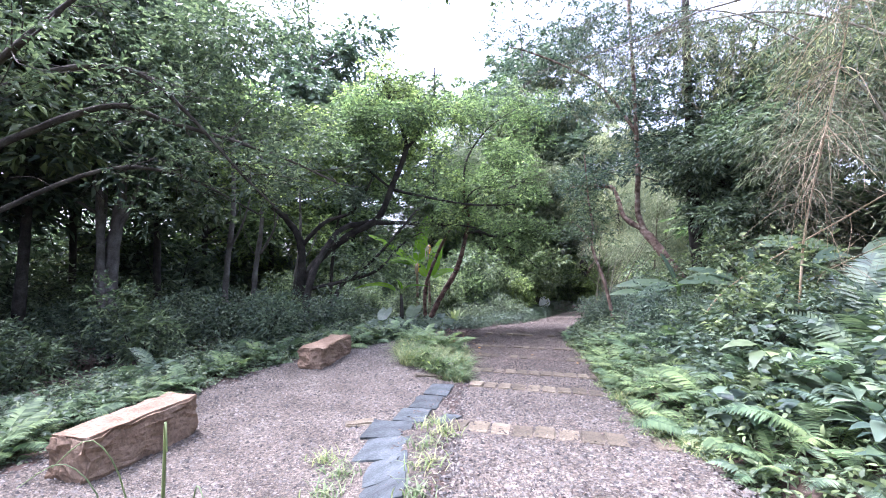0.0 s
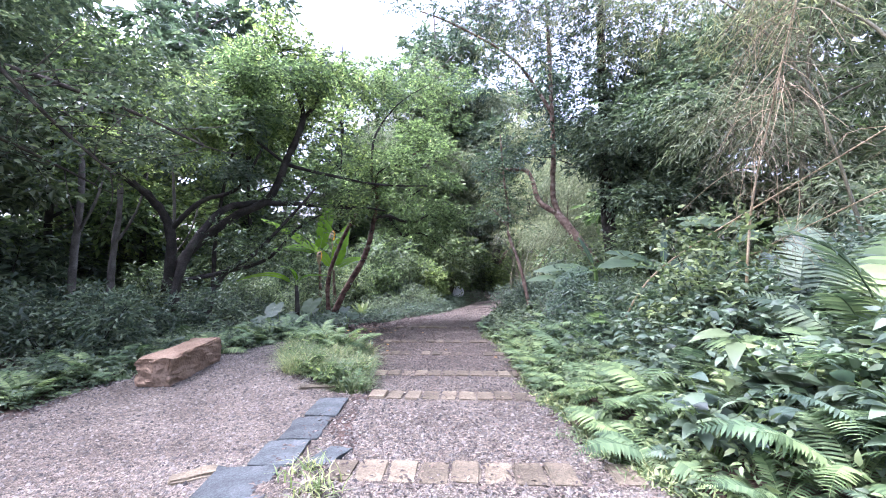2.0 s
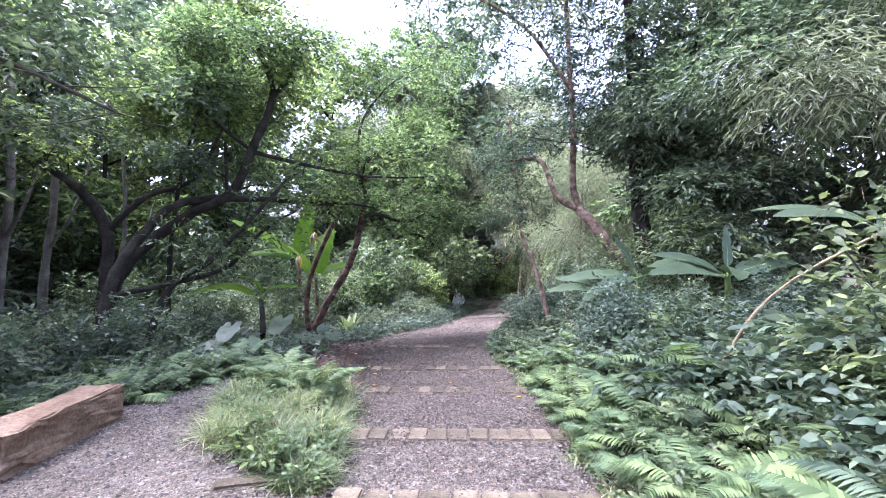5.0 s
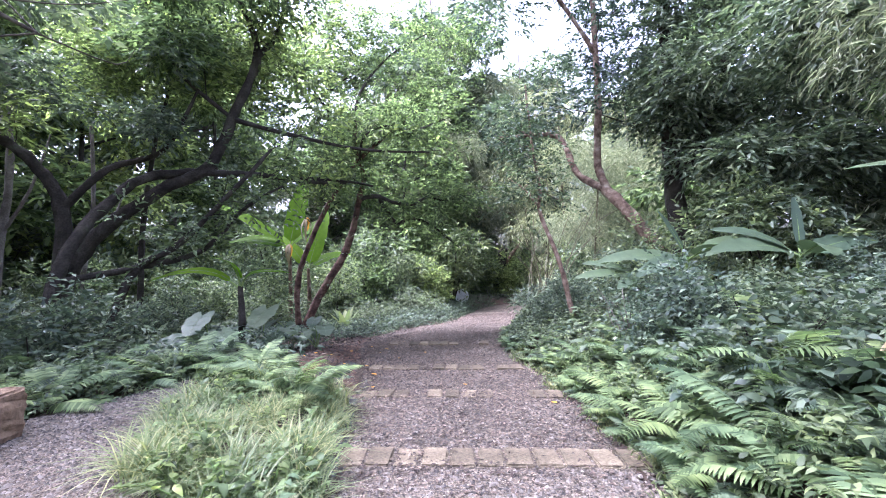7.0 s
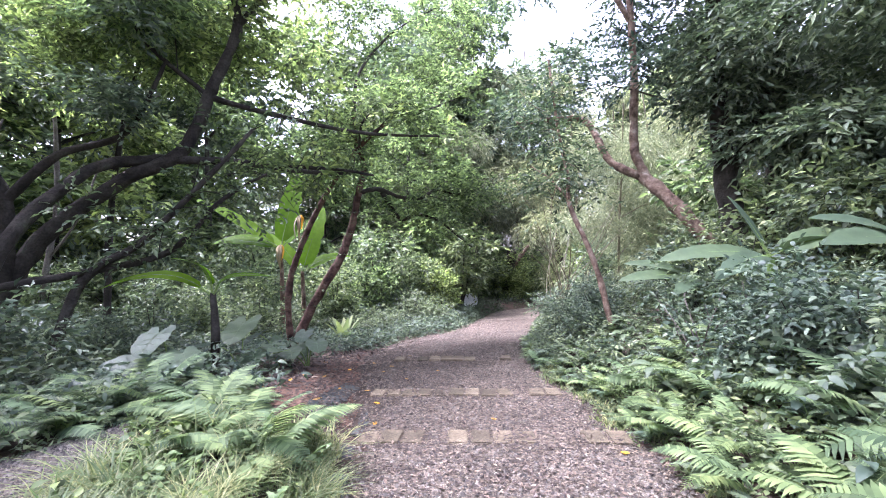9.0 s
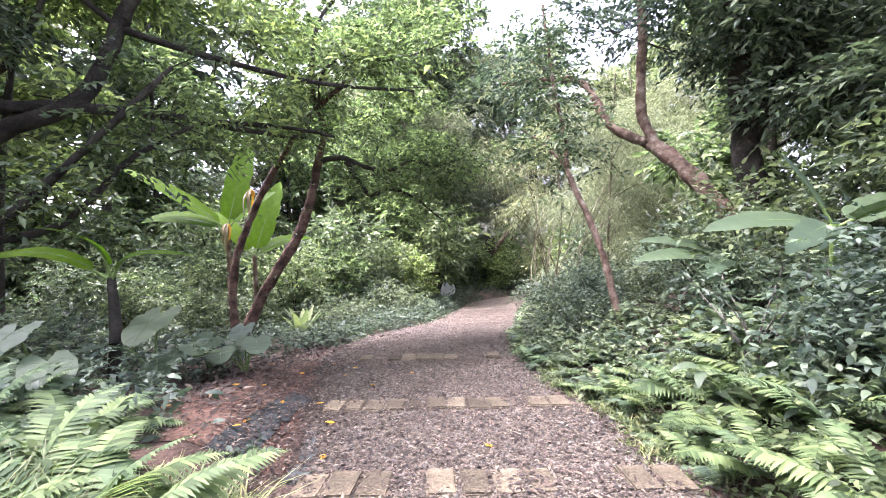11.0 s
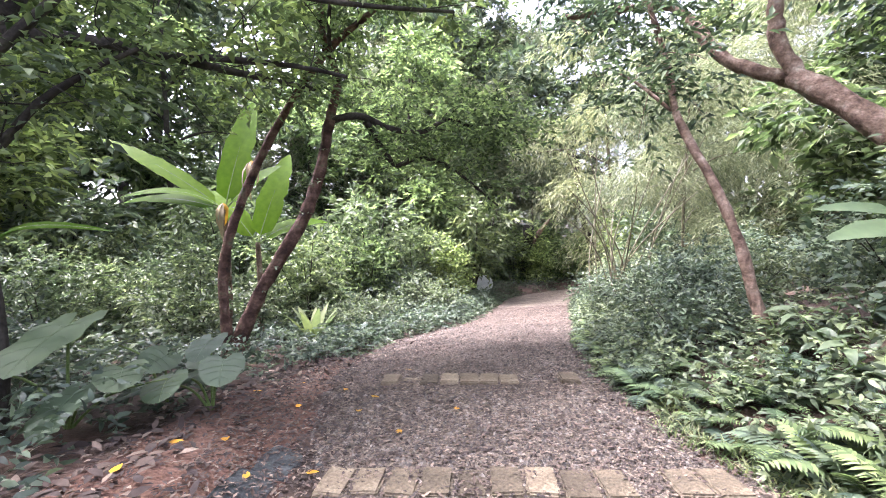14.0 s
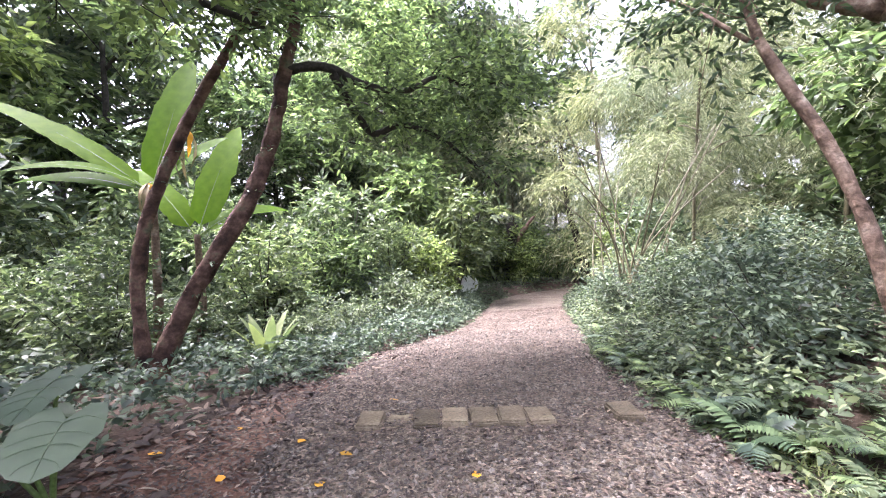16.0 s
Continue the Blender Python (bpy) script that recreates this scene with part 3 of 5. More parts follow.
def shrub_meshes(seed, height, radius, n_twigs, n_leaf, size, width, mat, stem_mat, stems=5, droop=0.2, twig=0.28, fine=False):
    """Stems and a ragged crown of sprays."""
    r = np.random.default_rng(seed)
    st, cen = [], []
    for k in range(stems):
        a, e = r.uniform(0, 6.28), r.uniform(0.3, 1.0) * radius
        top = np.array([np.cos(a) * e, np.sin(a) * e, height * r.uniform(0.55, 1.0)])
        st.append(tube_data([(0, 0, -0.08), top * [0.35, 0.35, 0.4] + r.normal(0, 0.04, 3), top], 0.012 * height + 0.004, 0.004, 5, 3, 0))
        for f_ in (0.35, 0.6, 0.85, 1.0):
            cen.append(top * [f_, f_, f_] + r.normal(0, 0.14, 3) * radius)
    cen = np.array(cen)
    rad = np.full((len(cen), 3), radius * 0.36) * r.uniform(0.6, 1.4, (len(cen), 1)) * [[1, 1, 0.8]]
    p, o = clump_points(r, cen, rad, n_twigs)
    p[:, 2] = np.maximum(p[:, 2], 0.03)
    v, f = sprays(r, p, o + r.normal(0, 0.5, p.shape), n_leaf, twig, size, width, droop, fine=fine)
    made = [(mesh_of("stem", sv, sf, stem_mat), None) for sv, sf in st]
    made[0] = (made[0][0], mesh_of("foliage", v, f, mat))
    return made


def plant(name, kind, x, y, yaw, s, label, category, group="", tilt=0.0):
    """kind: pairs of a stem's mesh and its leaves' mesh."""
    ob = empty(name, x, y, float(level(x, y)) - 0.01, label, category, group)
    ob.matrix_basis = pose(x, y, float(level(x, y)) - 0.01, tilt, 0, yaw)
    for stem_me, leaf_me in kind:
        st = part_mesh("stem", stem_me, ob, Matrix.Scale(s, 4))
        if leaf_me:
            part_mesh("foliage", leaf_me, st)
    return ob


def herb_meshes(seed, n_stems, height, leaf, mat):
    """Broad-leaved herb: arching stems with large pointed leaves in whorls."""
    r = np.random.default_rng(seed)
    made = []
    for k in range(n_stems):
        a, e = r.uniform(0, 6.28), r.uniform(0.1, 0.35)
        top = np.array([np.cos(a) * e, np.sin(a) * e, height * r.uniform(0.5, 1.0)])
        v, f = tube_data([(0, 0, -0.05), top * [0.4, 0.4, 0.6], top], 0.008, 0.004, 4, 2, 0)
        lf = []
        for i in range(7):
            q = top * (1 - 0.08 * i)
            bv, bf = blade_data(leaf * r.uniform(0.7, 1.15), leaf * 0.4, 5, (0.6, 0.9), 0.2, 0.25, 0.75)
            lf.append((moved(bv, pose(*q, r.normal(6, 16), r.normal(0, 14), r.uniform(0, 360))), bf))
        lv, lff = join(lf)
        made.append((mesh_of("stem", v, f, STEM_GREEN), mesh_of("foliage", lv, lff, mat)))
    return made


def grass_mesh(seed, n, height, spread):
    r = np.random.default_rng(seed)
    pcs = []
    for i in range(n):
        a = r.uniform(0, 6.28)
        d = np.array([np.cos(a), np.sin(a)]) * r.uniform(0, spread)
        L, lean = height * r.uniform(0.5, 1.15), r.uniform(0.4, 1.5)
        b = r.uniform(0, 6.28)
        w = np.array([np.cos(b), np.sin(b)])
        sd = np.array([-w[1], w[0], 0]) * 0.006
        c = np.array([[*(d + w * L * lean * s * s), L * (s - 0.45 * lean * s * s)] for s in (0, 0.35, 0.7, 1.0)])
        q = np.stack([c[0] - sd, c[0] + sd, c[1] - sd, c[1] + sd, c[2] - sd * 0.7, c[2] + sd * 0.7, c[3], c[3] + sd * 0.1])
        pcs.append((q, [[0, 1, 3, 2], [2, 3, 5, 4], [4, 5, 7, 6]]))
    v, f = join(pcs)
    return mesh_of("blades", v, f, LEAF_GRASS)


def limb(ob, name, pts, r0, r1, mat, rng, sides=8):
    """One limb in world metres under the tree ob."""
    o = np.array(ob.matrix_basis.translation)
    v, f = tube_data(np.array(pts, float) - o, r0, r1, sides, 7, 0.12, rng)
    return part_mesh(name, mesh_of(name, v, f, mat), ob)


def twigs(ob, rng, pts, n, length, r, mat, droop=0.1):
    """Thin side twigs from a limb, joined into one part; returns their ends."""
    o = np.array(ob.matrix_basis.translation)
    c = curve_points(pts, 6)
    pcs, ends = [], []
    for i in range(n):
        p = c[int(rng.integers(len(c) // 4, len(c)))]
        d = unit(rng.normal(0, 1, (1, 3)) * [[1, 0.8, 0.6]] + [[0, 0, 0.25]])[0]
        e = p + d * length * rng.uniform(0.5, 1.3) - [0, 0, droop * length]
        m_ = (p + e) / 2 + rng.normal(0, 0.09, 3) * length
        pcs.append(tube_data(np.array([p, m_, e]) - o, r, r * 0.3, 4, 3, 0))
        ends += [m_, e]
    v, f = join(pcs)
    tagged(part_mesh("twig", mesh_of("twig", v, f, mat), ob), kind="stuff")
    return np.array(ends)


def crown(ob, rng, centres, radii, n, leaf, width, mat, n_leaf=6, twig=0.35, droop=0.25, label=""):
    o = np.array(ob.matrix_basis.translation)
    p, w = clump_points(rng, np.asarray(centres) - o, radii, n)
    v, f = sprays(rng, p, w * [[1, 1, 0.6]] + rng.normal(0, 0.35, p.shape), n_leaf, twig, leaf, width, droop)
    return part_mesh("crown", mesh_of("crown", v, f, mat), ob, None, label)


def blobs(rng, centre, spread, n, r):
    c = np.array(centre) + rng.uniform(-1, 1, (n, 3)) * np.array(spread)
    return c, np.full((n, 3), r) * rng.uniform(0.6, 1.35, (n, 1)) * [[1.15, 1.15, 0.7]]


# ---- named trees ----
trng = np.random.default_rng(21)

# leaning dark tree beyond the clearing
tree = empty("leaning_tree", -5.2, 15.5, -0.75, "dark leaning tree with long low limbs over the clearing", "tree")
main = [(-5.25, 15.5, -0.95), (-5.2, 15.5, -0.1), (-4.62, 15.5, 1.22), (-3.35, 15.5, 2.31), (-2.35, 15.5, 2.89), (-1.82, 15.5, 4.11), (-1.34, 15.5, 5.48), (-1.7, 15.4, 6.67), (-2.2, 15.2, 8.0)]
limb(tree, "trunk", main[:6], 0.18, 0.1, BARK_DARK, trng, 10)
limb(tree, "limb", main[5:], 0.11, 0.03, BARK_DARK, trng)
h1 = [(-2.5, 15.5, 2.8), (-1.11, 15.8, 2.75), (0.42, 15.8, 2.7), (1.23, 15.8, 2.58)]
h2 = [(-1.85, 15.5, 3.95), (-0.58, 15.6, 3.68), (0.96, 15.6, 3.42), (2.6, 15.6, 3.41)]
b2 = [(-1.34, 15.5, 5.4), (-0.92, 15.5, 5.97), (-0.6, 15.6, 7.2)]
t2 = [(-5.15, 15.4, -0.3), (-5.01, 15.3, 1.79), (-5.5, 15.3, 2.81), (-6.4, 15.3, 3.6), (-7.4, 15.2, 5.0)]
t2b = [(-5.01, 15.3, 1.91), (-4.21, 15.3, 2.73), (-3.16, 15.3, 3.18), (-2.4, 15.0, 4.4)]
h3 = [(-1.9, 15.5, 4.0), (-2.9, 15.3, 4.9), (-3.4, 15.0, 6.2)]
for pts, ra, rb in ((h1, 0.06, 0.02), (h2, 0.06, 0.02), (b2, 0.07, 0.03), (t2, 0.17, 0.05), (t2b, 0.09, 0.03), (h3, 0.05, 0.02)):
    limb(tree, "limb", pts, ra, rb, BARK_DARK, trng)
ends = np.concatenate([twigs(tree, trng, p, k, 1.1, 0.014, BARK_DARK) for p, k in ((main[5:], 18), (t2[2:], 14), (h3, 10), (b2, 10))])
bare = np.concatenate([twigs(tree, trng, p, k, 0.8, 0.01, BARK_DARK) for p, k in ((h1, 9), (h2, 12), (main[2:5], 6))])
ends = np.concatenate([ends, bare[::4]])
c, rd = blobs(trng, (-2.6, 17.0, 6.0), (3.4, 1.2, 2.0), 26, 0.85)
crown(tree, trng, np.concatenate([ends[::2], c]), np.concatenate([np.full((len(ends[::2]), 3), 0.36), rd]), 2600, 0.17, 0.42, LEAF_BRIGHT, 6, 0.4, label="green leafy crown")
# One foliage, two leaf colours: sunlight put into the upper, shade into the lower.
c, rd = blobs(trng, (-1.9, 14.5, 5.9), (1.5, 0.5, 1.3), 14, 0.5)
crown(tree, trng, c, rd, 1000, 0.14, 0.42, LEAF_BRIGHT, 6, 0.34, label="yellow-green upper leaves, sunlight put into their colour")
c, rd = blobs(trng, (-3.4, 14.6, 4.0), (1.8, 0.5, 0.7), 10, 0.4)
crown(tree, trng, c, rd, 420, 0.13, 0.42, LEAF_COOL, 6, 0.34, label="lower leaves, shade put into their darker colour")

# low dark stem in front of it
tree = empty("slanting_tree", -3.87, 14.5, -0.75, "thin dark slanting tree stem in the undergrowth", "tree")
p = [(-3.9, 14.5, -0.9), (-3.44, 14.5, 0.53), (-2.56, 14.5, 1.18), (-1.53, 14.5, 2.31), (-0.9, 14.6, 3.1)]
limb(tree, "trunk", p, 0.09, 0.03, BARK_DARK, trng)
e = twigs(tree, trng, p, 12, 0.9, 0.01, BARK_DARK)
crown(tree, trng, e, np.full((len(e), 3), 0.35), 120, 0.14, 0.42, LEAF_MID)

# added light leaves over its shoulder, backlight put into their colour
tree = empty("light_leaved_tree", -4.6, 17.6, float(level(-4.6, 17.6)), "added slim tree, backlight put into its light green crown", "tree")
p = [(-4.6, 17.6, -1.1), (-4.4, 17.3, 1.6), (-3.9, 16.8, 3.8), (-3.3, 16.4, 5.4)]
limb(tree, "trunk", p, 0.08, 0.03, BARK_DARK, trng)
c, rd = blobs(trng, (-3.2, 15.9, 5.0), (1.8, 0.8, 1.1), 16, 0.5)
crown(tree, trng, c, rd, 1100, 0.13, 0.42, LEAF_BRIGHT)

# forked tree beside the path
tree = empty("forked_tree", -0.67, 17.3, -1.2, "forked mossy tree with twisted dark limbs beside the path", "tree")
f1 = [(-0.67, 17.3, -1.35), (-0.15, 17.3, -0.17), (0.49, 17.3, 0.92), (0.75, 17.3, 1.64), (0.92, 17.3, 2.46), (1.05, 17.3, 3.1), (0.85, 17.3, 3.77), (0.83, 17.3, 4.5)]
f2 = [(-0.66, 17.3, -1.2), (-0.72, 17.3, 0.06), (-0.48, 17.3, 1.03), (0.11, 17.3, 2.32), (0.9, 17.2, 3.48), (1.72, 17.2, 4.27), (2.6, 17.2, 5.0)]
fh = [(0.92, 17.3, 2.45), (1.4, 17.4, 2.56), (1.9, 17.5, 2.4), (2.44, 17.5, 2.36), (2.9, 17.5, 2.58), (3.4, 17.5, 2.48), (4.08, 17.5, 2.66)]
fd = [(1.49, 17.4, 2.48), (1.75, 17.6, 2.1), (2.02, 17.8, 1.84), (2.4, 17.8, 1.98), (2.82, 17.8, 1.88), (3.15, 17.8, 1.7), (3.53, 17.8, 1.39), (3.89, 17.8, 1.1)]
bg = [(-2.87, 15.5, 2.73), (-2.09, 15.5, 2.74), (-1.38, 15.6, 2.75), (-0.61, 15.9, 2.7), (0.22, 16.5, 2.75), (0.7, 17.2, 2.9)]
bg2 = [(0.95, 17.2, 3.55), (1.05, 16.5, 3.98), (1.6, 15.95, 4.12), (2.2, 15.8, 4.0), (3.0, 15.8, 4.3)]
limb(tree, "trunk", f1, 0.115, 0.05, BARK_RED, trng, 10), limb(tree, "trunk", f2, 0.08, 0.04, BARK_RED, trng, 10)
for q, ra in ((fh, 0.065), (fd, 0.06), (bg2, 0.03)):
    limb(tree, "limb", q, ra, 0.015, BARK_DARK, trng)
ends = np.concatenate([twigs(tree, trng, q, k, 0.8, 0.009, BARK_DARK, 0.2) for q, k in ((fh, 16), (fd, 10), (f2[3:], 16), (f1[4:], 10), (bg2, 14))])
c, rd = blobs(trng, (2.2, 18.2, 4.2), (2.2, 0.9, 1.3), 16, 0.55)
limb(tree, "limb", [(0.83, 17.3, 4.4), (1.0, 17.7, 5.6), (1.9, 18.3, 7.0), (3.2, 18.6, 8.0)], 0.05, 0.015, BARK_DARK, trng)
c2, rd2 = blobs(trng, (2.2, 18.4, 7.0), (2.6, 0.9, 1.7), 22, 0.7)
c, rd = np.concatenate([c, c2]), np.concatenate([rd, rd2])
crown(tree, trng, np.concatenate([ends, c]), np.concatenate([np.full((len(ends), 3), 0.34), rd]), 4200, 0.12, 0.4, LEAF_BRIGHT, 6, 0.3, label="sparse hanging green leaves")
crown(tree, trng, curve_points(f1[1:6], 3), np.full((13, 3), 0.1), 80, 0.055, 0.5, LEAF_DARK, 3, 0.07, label="small creeper leaves on the bark")
crown(tree, trng, curve_points(f2[2:6], 3), np.full((10, 3), 0.07), 45, 0.05, 0.5, LEAF_DARK, 3, 0.06, label="small creeper leaves on the bark")
tree = empty("arching_tree", -4.4, 13.6, -0.8, "dark tree whose long bare bough arches toward the path", "tree")
p = [(-4.4, 13.6, -1.0), (-4.2, 14.0, 1.0), (-3.6, 15.0, 2.4), *bg]
limb(tree, "trunk", p, 0.12, 0.03, BARK_DARK, trng)
q = [(-2.6, 14.9, 0.9), (-1.98, 14.8, 1.3), (-1.55, 14.8, 1.81), (-1.11, 14.8, 2.15), (-0.71, 14.8, 2.37)]
limb(tree, "limb", [(-4.2, 13.9, 0.5), *q], 0.06, 0.02, BARK_DARK, trng)
ends = np.concatenate([twigs(tree, trng, p[4:], 14, 0.9, 0.01, BARK_DARK), twigs(tree, trng, q, 8, 0.7, 0.009, BARK_DARK)])
crown(tree, trng, ends[::2], np.full((len(ends[::2]), 3), 0.32), 260, 0.12, 0.42, LEAF_BRIGHT)

# bent tree on the bank
tree = empty("bent_tree", 7.7, 13.2, -0.35, "brown tree bent over the path with a forked crooked limb", "tree")
base = [(7.7, 13.2, -0.6), (7.55, 13.5, 0.6), (7.1, 14.0, 1.65), (6.8, 14.7, 2.45)]
tr = [(6.9, 14.55, 2.25), (6.72, 14.8, 2.9), (6.68, 14.8, 3.6), (6.65, 14.7, 5.0), (6.5, 14.7, 8.65), (6.4, 14.8, 11.5)]
lb = [(6.9, 14.8, 2.46), (6.46, 15.4, 2.96), (6.41, 16.2, 4.08), (5.78, 16.6, 4.25), (4.89, 17.0, 4.23)]
limb(tree, "trunk", base, 0.17, 0.13, BARK_BROWN, trng, 11), limb(tree, "limb", tr, 0.11, 0.05, BARK_BROWN, trng, 9), limb(tree, "limb", lb, 0.1, 0.05, BARK_BROWN, trng, 9)
ends = np.concatenate([twigs(tree, trng, tr[2:], 26, 1.6, 0.014, BARK_DARK), twigs(tree, trng, lb[3:], 6, 0.9, 0.012, BARK_BROWN)])
c, rd = blobs(trng, (6.4, 15, 8.8), (2.3, 1.8, 2.4), 14, 0.7)
c2, rd2 = blobs(trng, (3.9, 15.5, 9.0), (2.0, 1.2, 1.6), 12, 0.55)
limb(tree, "limb", [(6.6, 14.7, 5.8), (5.4, 15.0, 7.6), (3.4, 15.4, 8.8), (2.4, 15.6, 9.2)], 0.06, 0.02, BARK_BROWN, trng)
crown(tree, trng, np.concatenate([ends, c, c2]), np.concatenate([np.full((len(ends), 3), 0.4), rd, rd2]), 2300, 0.15, 0.4, LEAF_COOL)
tree = empty("slim_tree", 5.5, 14.0, -0.95, "slim pale brown tree leaning at the path edge", "tree")
tr = [(5.6, 13.9, -1.15), (5.47, 14.0, -0.38), (5.29, 14.2, 0.71), (5.04, 14.6, 1.81), (5.17, 14.9, 2.49), (5.13, 15.2, 3.56), (5.1, 15.5, 5.2)]
lb = [(5.1, 14.75, 1.95), (4.91, 15.2, 2.47), (4.6, 15.5, 2.8)]
limb(tree, "trunk", tr, 0.068, 0.025, BARK_BROWN, trng), limb(tree, "limb", lb, 0.026, 0.012, BARK_BROWN, trng)
ends = twigs(tree, trng, tr[3:], 16, 0.9, 0.008, BARK_BROWN)
crown(tree, trng, ends, np.full((len(ends), 3), 0.4), 420, 0.13, 0.36, LEAF_MID)

# dark dense tree on the bank
tree = empty("dark_tree", 8.4, 13.9, -0.1, "tall dark tree with dense drooping evergreen foliage", "tree")
tr = [(8.6, 13.9, -0.4), (8.35, 14.0, 1.0), (8.2, 14.1, 3.0), (8.1, 14.1, 6.0), (8.0, 14.1, 12.0)]
limb(tree, "trunk", tr, 0.27, 0.1, BARK_DARK, trng, 10)
limb(tree, "limb", [(8.25, 14.1, 2.2), (9.0, 13.6, 4.4), (9.6, 13.0, 8.5)], 0.14, 0.05, BARK_DARK, trng)
c, rd = blobs(trng, (10.0, 12.6, 5.8), (2.4, 2.0, 3.4), 40, 0.95)
c2, rd2 = blobs(trng, (9.8, 11.8, 2.2), (1.6, 1.3, 0.9), 10, 0.7)
c3, rd3 = blobs(trng, (8.1, 13.7, 6.8), (0.6, 0.5, 3.0), 14, 0.6)
crown(tree, trng, np.concatenate([c, c2, c3]), np.concatenate([rd, rd2, rd3]), 7400, 0.17, 0.38, LEAF_COOL, 6, 0.4, 0.4, "dark blue-green drooping foliage")

# boughs over the clearing
tree = empty("spreading_tree", -9.6, 8.6, -1.2, "dark old tree spreading bare boughs over the clearing", "tree")
tr = [(-9.6, 8.6, -1.4), (-9.4, 8.4, 1.5), (-9.0, 8.1, 4.3), (-8.6, 8.2, 7.5), (-8.8, 8.4, 10)]
limb(tree, "trunk", tr, 0.3, 0.1, BARK_DARK, trng, 10)
B = [[(-9.0, 8.0, 4.3), (-7.23, 8.0, 4.95), (-6.11, 8.5, 5.14), (-5.39, 9.0, 4.5), (-4.42, 9.5, 3.28), (-3.85, 10.0, 2.59)],
     [(-9.1, 8.0, 3.2), (-6.77, 8.5, 4.44), (-5.74, 9.0, 4.3), (-3.9, 10.0, 3.85), (-2.6, 10.6, 3.3)],
     [(-8.9, 8.0, 4.6), (-7.08, 7.0, 4.84), (-6.2, 7.0, 5.6), (-5.2, 7.2, 6.6)],
     [(-9.3, 8.3, 2.0), (-7.4, 9.2, 3.3), (-6.2, 10.2, 3.4), (-4.8, 11.2, 2.6)]]
for q, ra in zip(B, (0.075, 0.075, 0.08, 0.06)):
    limb(tree, "limb", q, ra, 0.018, BARK_MOSS, trng)
ends = np.concatenate([twigs(tree, trng, q, 30, 1.4, 0.012, BARK_MOSS) for q in B])
c, rd = blobs(trng, (-6.6, 11.6, 6.4), (2.8, 1.4, 1.7), 24, 0.8)
crown(tree, trng, np.concatenate([ends[::5], c]), np.concatenate([np.full((len(ends[::5]), 3), 0.36), rd]), 3000, 0.15, 0.42, LEAF_COOL, 6, 0.35)


# Added trees, out of view, whose high crowns cast shade on the path.
for x, y, cx, cy in ((-8.4, 3.6, -1.6, 9.4), (-9.0, 5.6, 0.4, 12.8)):
    b0 = float(level(x, y))
    tree = empty("overhanging_tree", x, y, b0, "added unseen tree whose high crown shades the path", "tree", "overhanging trees")
    limb(tree, "trunk", [(x, y, b0 - 0.3), (x * 0.97, y + 0.4, 5), (x * 0.85 + cx * 0.1, y + 1.0, 9.0), ((x + cx) / 2, (y + cy) / 2, 11.5)], 0.24, 0.1, BARK_DARK, trng, 9)
    limb(tree, "limb", [((x + cx) / 2, (y + cy) / 2, 11.4), (cx, cy, 12.0), (cx * 0.7, cy + 1.0, 12.2)], 0.1, 0.03, BARK_DARK, trng)
    c, rd = blobs(trng, (cx, cy, 11.8), (3.2, 2.6, 1.0), 22, 1.0)
    crown(tree, trng, c, rd, 1500 if cy < 10 else 800, 0.22, 0.42, LEAF_MID, 6, 0.45)


# ---- forest trees: a few kinds, copied ----
def forest_tree(name, seed, height, crown_from, spread, n, leaf, width, mat, bark, label, droop=0.3, trunk_r=0.16, twig=0.5):
    r = np.random.default_rng(seed)
    ob = empty(name, 0, 0, 0, label, "tree", "forest trees")
    lean = r.normal(0, 0.05, 2) * height
    tr = [(0, 0, -0.4), (lean[0] * 0.2, lean[1] * 0.2, height * 0.3), (lean[0] * 0.6, lean[1] * 0.4, height * 0.65), (lean[0], lean[1], height)]
    limb(ob, "trunk", tr, trunk_r, 0.03, bark, r, 8)
    cen = []
    for k in range(9):
        h = height * (crown_from + (0.95 - crown_from) * (k + 0.5) / 9)
        a = k * 2.4 + r.uniform(-0.5, 0.5)
        L = spread * (1.0 - 0.55 * abs((k + 0.5) / 9 - 0.4))
        p0 = (lean[0] * h / height, lean[1] * h / height, h * 0.9)
        p1 = (p0[0] + np.cos(a) * L, p0[1] + np.sin(a) * L, h + r.uniform(-0.3, 0.5))
        pm = ((p0[0] + p1[0]) / 2, (p0[1] + p1[1]) / 2, (p0[2] + p1[2]) / 2 + 0.3)
        limb(ob, "limb", [p0, pm, p1], trunk_r * 0.4, 0.015, bark, r, 5)
        for q in (pm, p1):
            cen += [np.array(q) + r.normal(0, spread * 0.16, 3) for _ in range(3)]
    cen = np.array(cen)
    rad = np.full((len(cen), 3), spread * 0.32) * r.uniform(0.5, 1.3, (len(cen), 1)) * [[1, 1, 0.7]]
    crown(ob, r, cen, rad, n, leaf, width, mat, 6, twig, droop)
    return ob


FOREST = [
    forest_tree("forest_tree", 31, 13, 0.2, 2.7, 1450, 0.35, 0.42, LEAF_MID, BARK_DARK, "tall leafy green forest tree with dark trunk"),
    forest_tree("forest_tree", 32, 15, 0.25, 3.0, 1450, 0.37, 0.4, LEAF_COOL, BARK_PALE, "tall forest tree with pale trunk and cool green crown"),
    forest_tree("forest_tree", 33, 11, 0.15, 2.5, 1450, 0.32, 0.42, LEAF_BRIGHT, BARK_DARK, "broad forest tree with light green crown"),
    forest_tree("forest_tree", 34, 14, 0.3, 2.8, 1450, 0.36, 0.4, LEAF_DARK, BARK_DARK, "tall dark evergreen forest tree"),
]
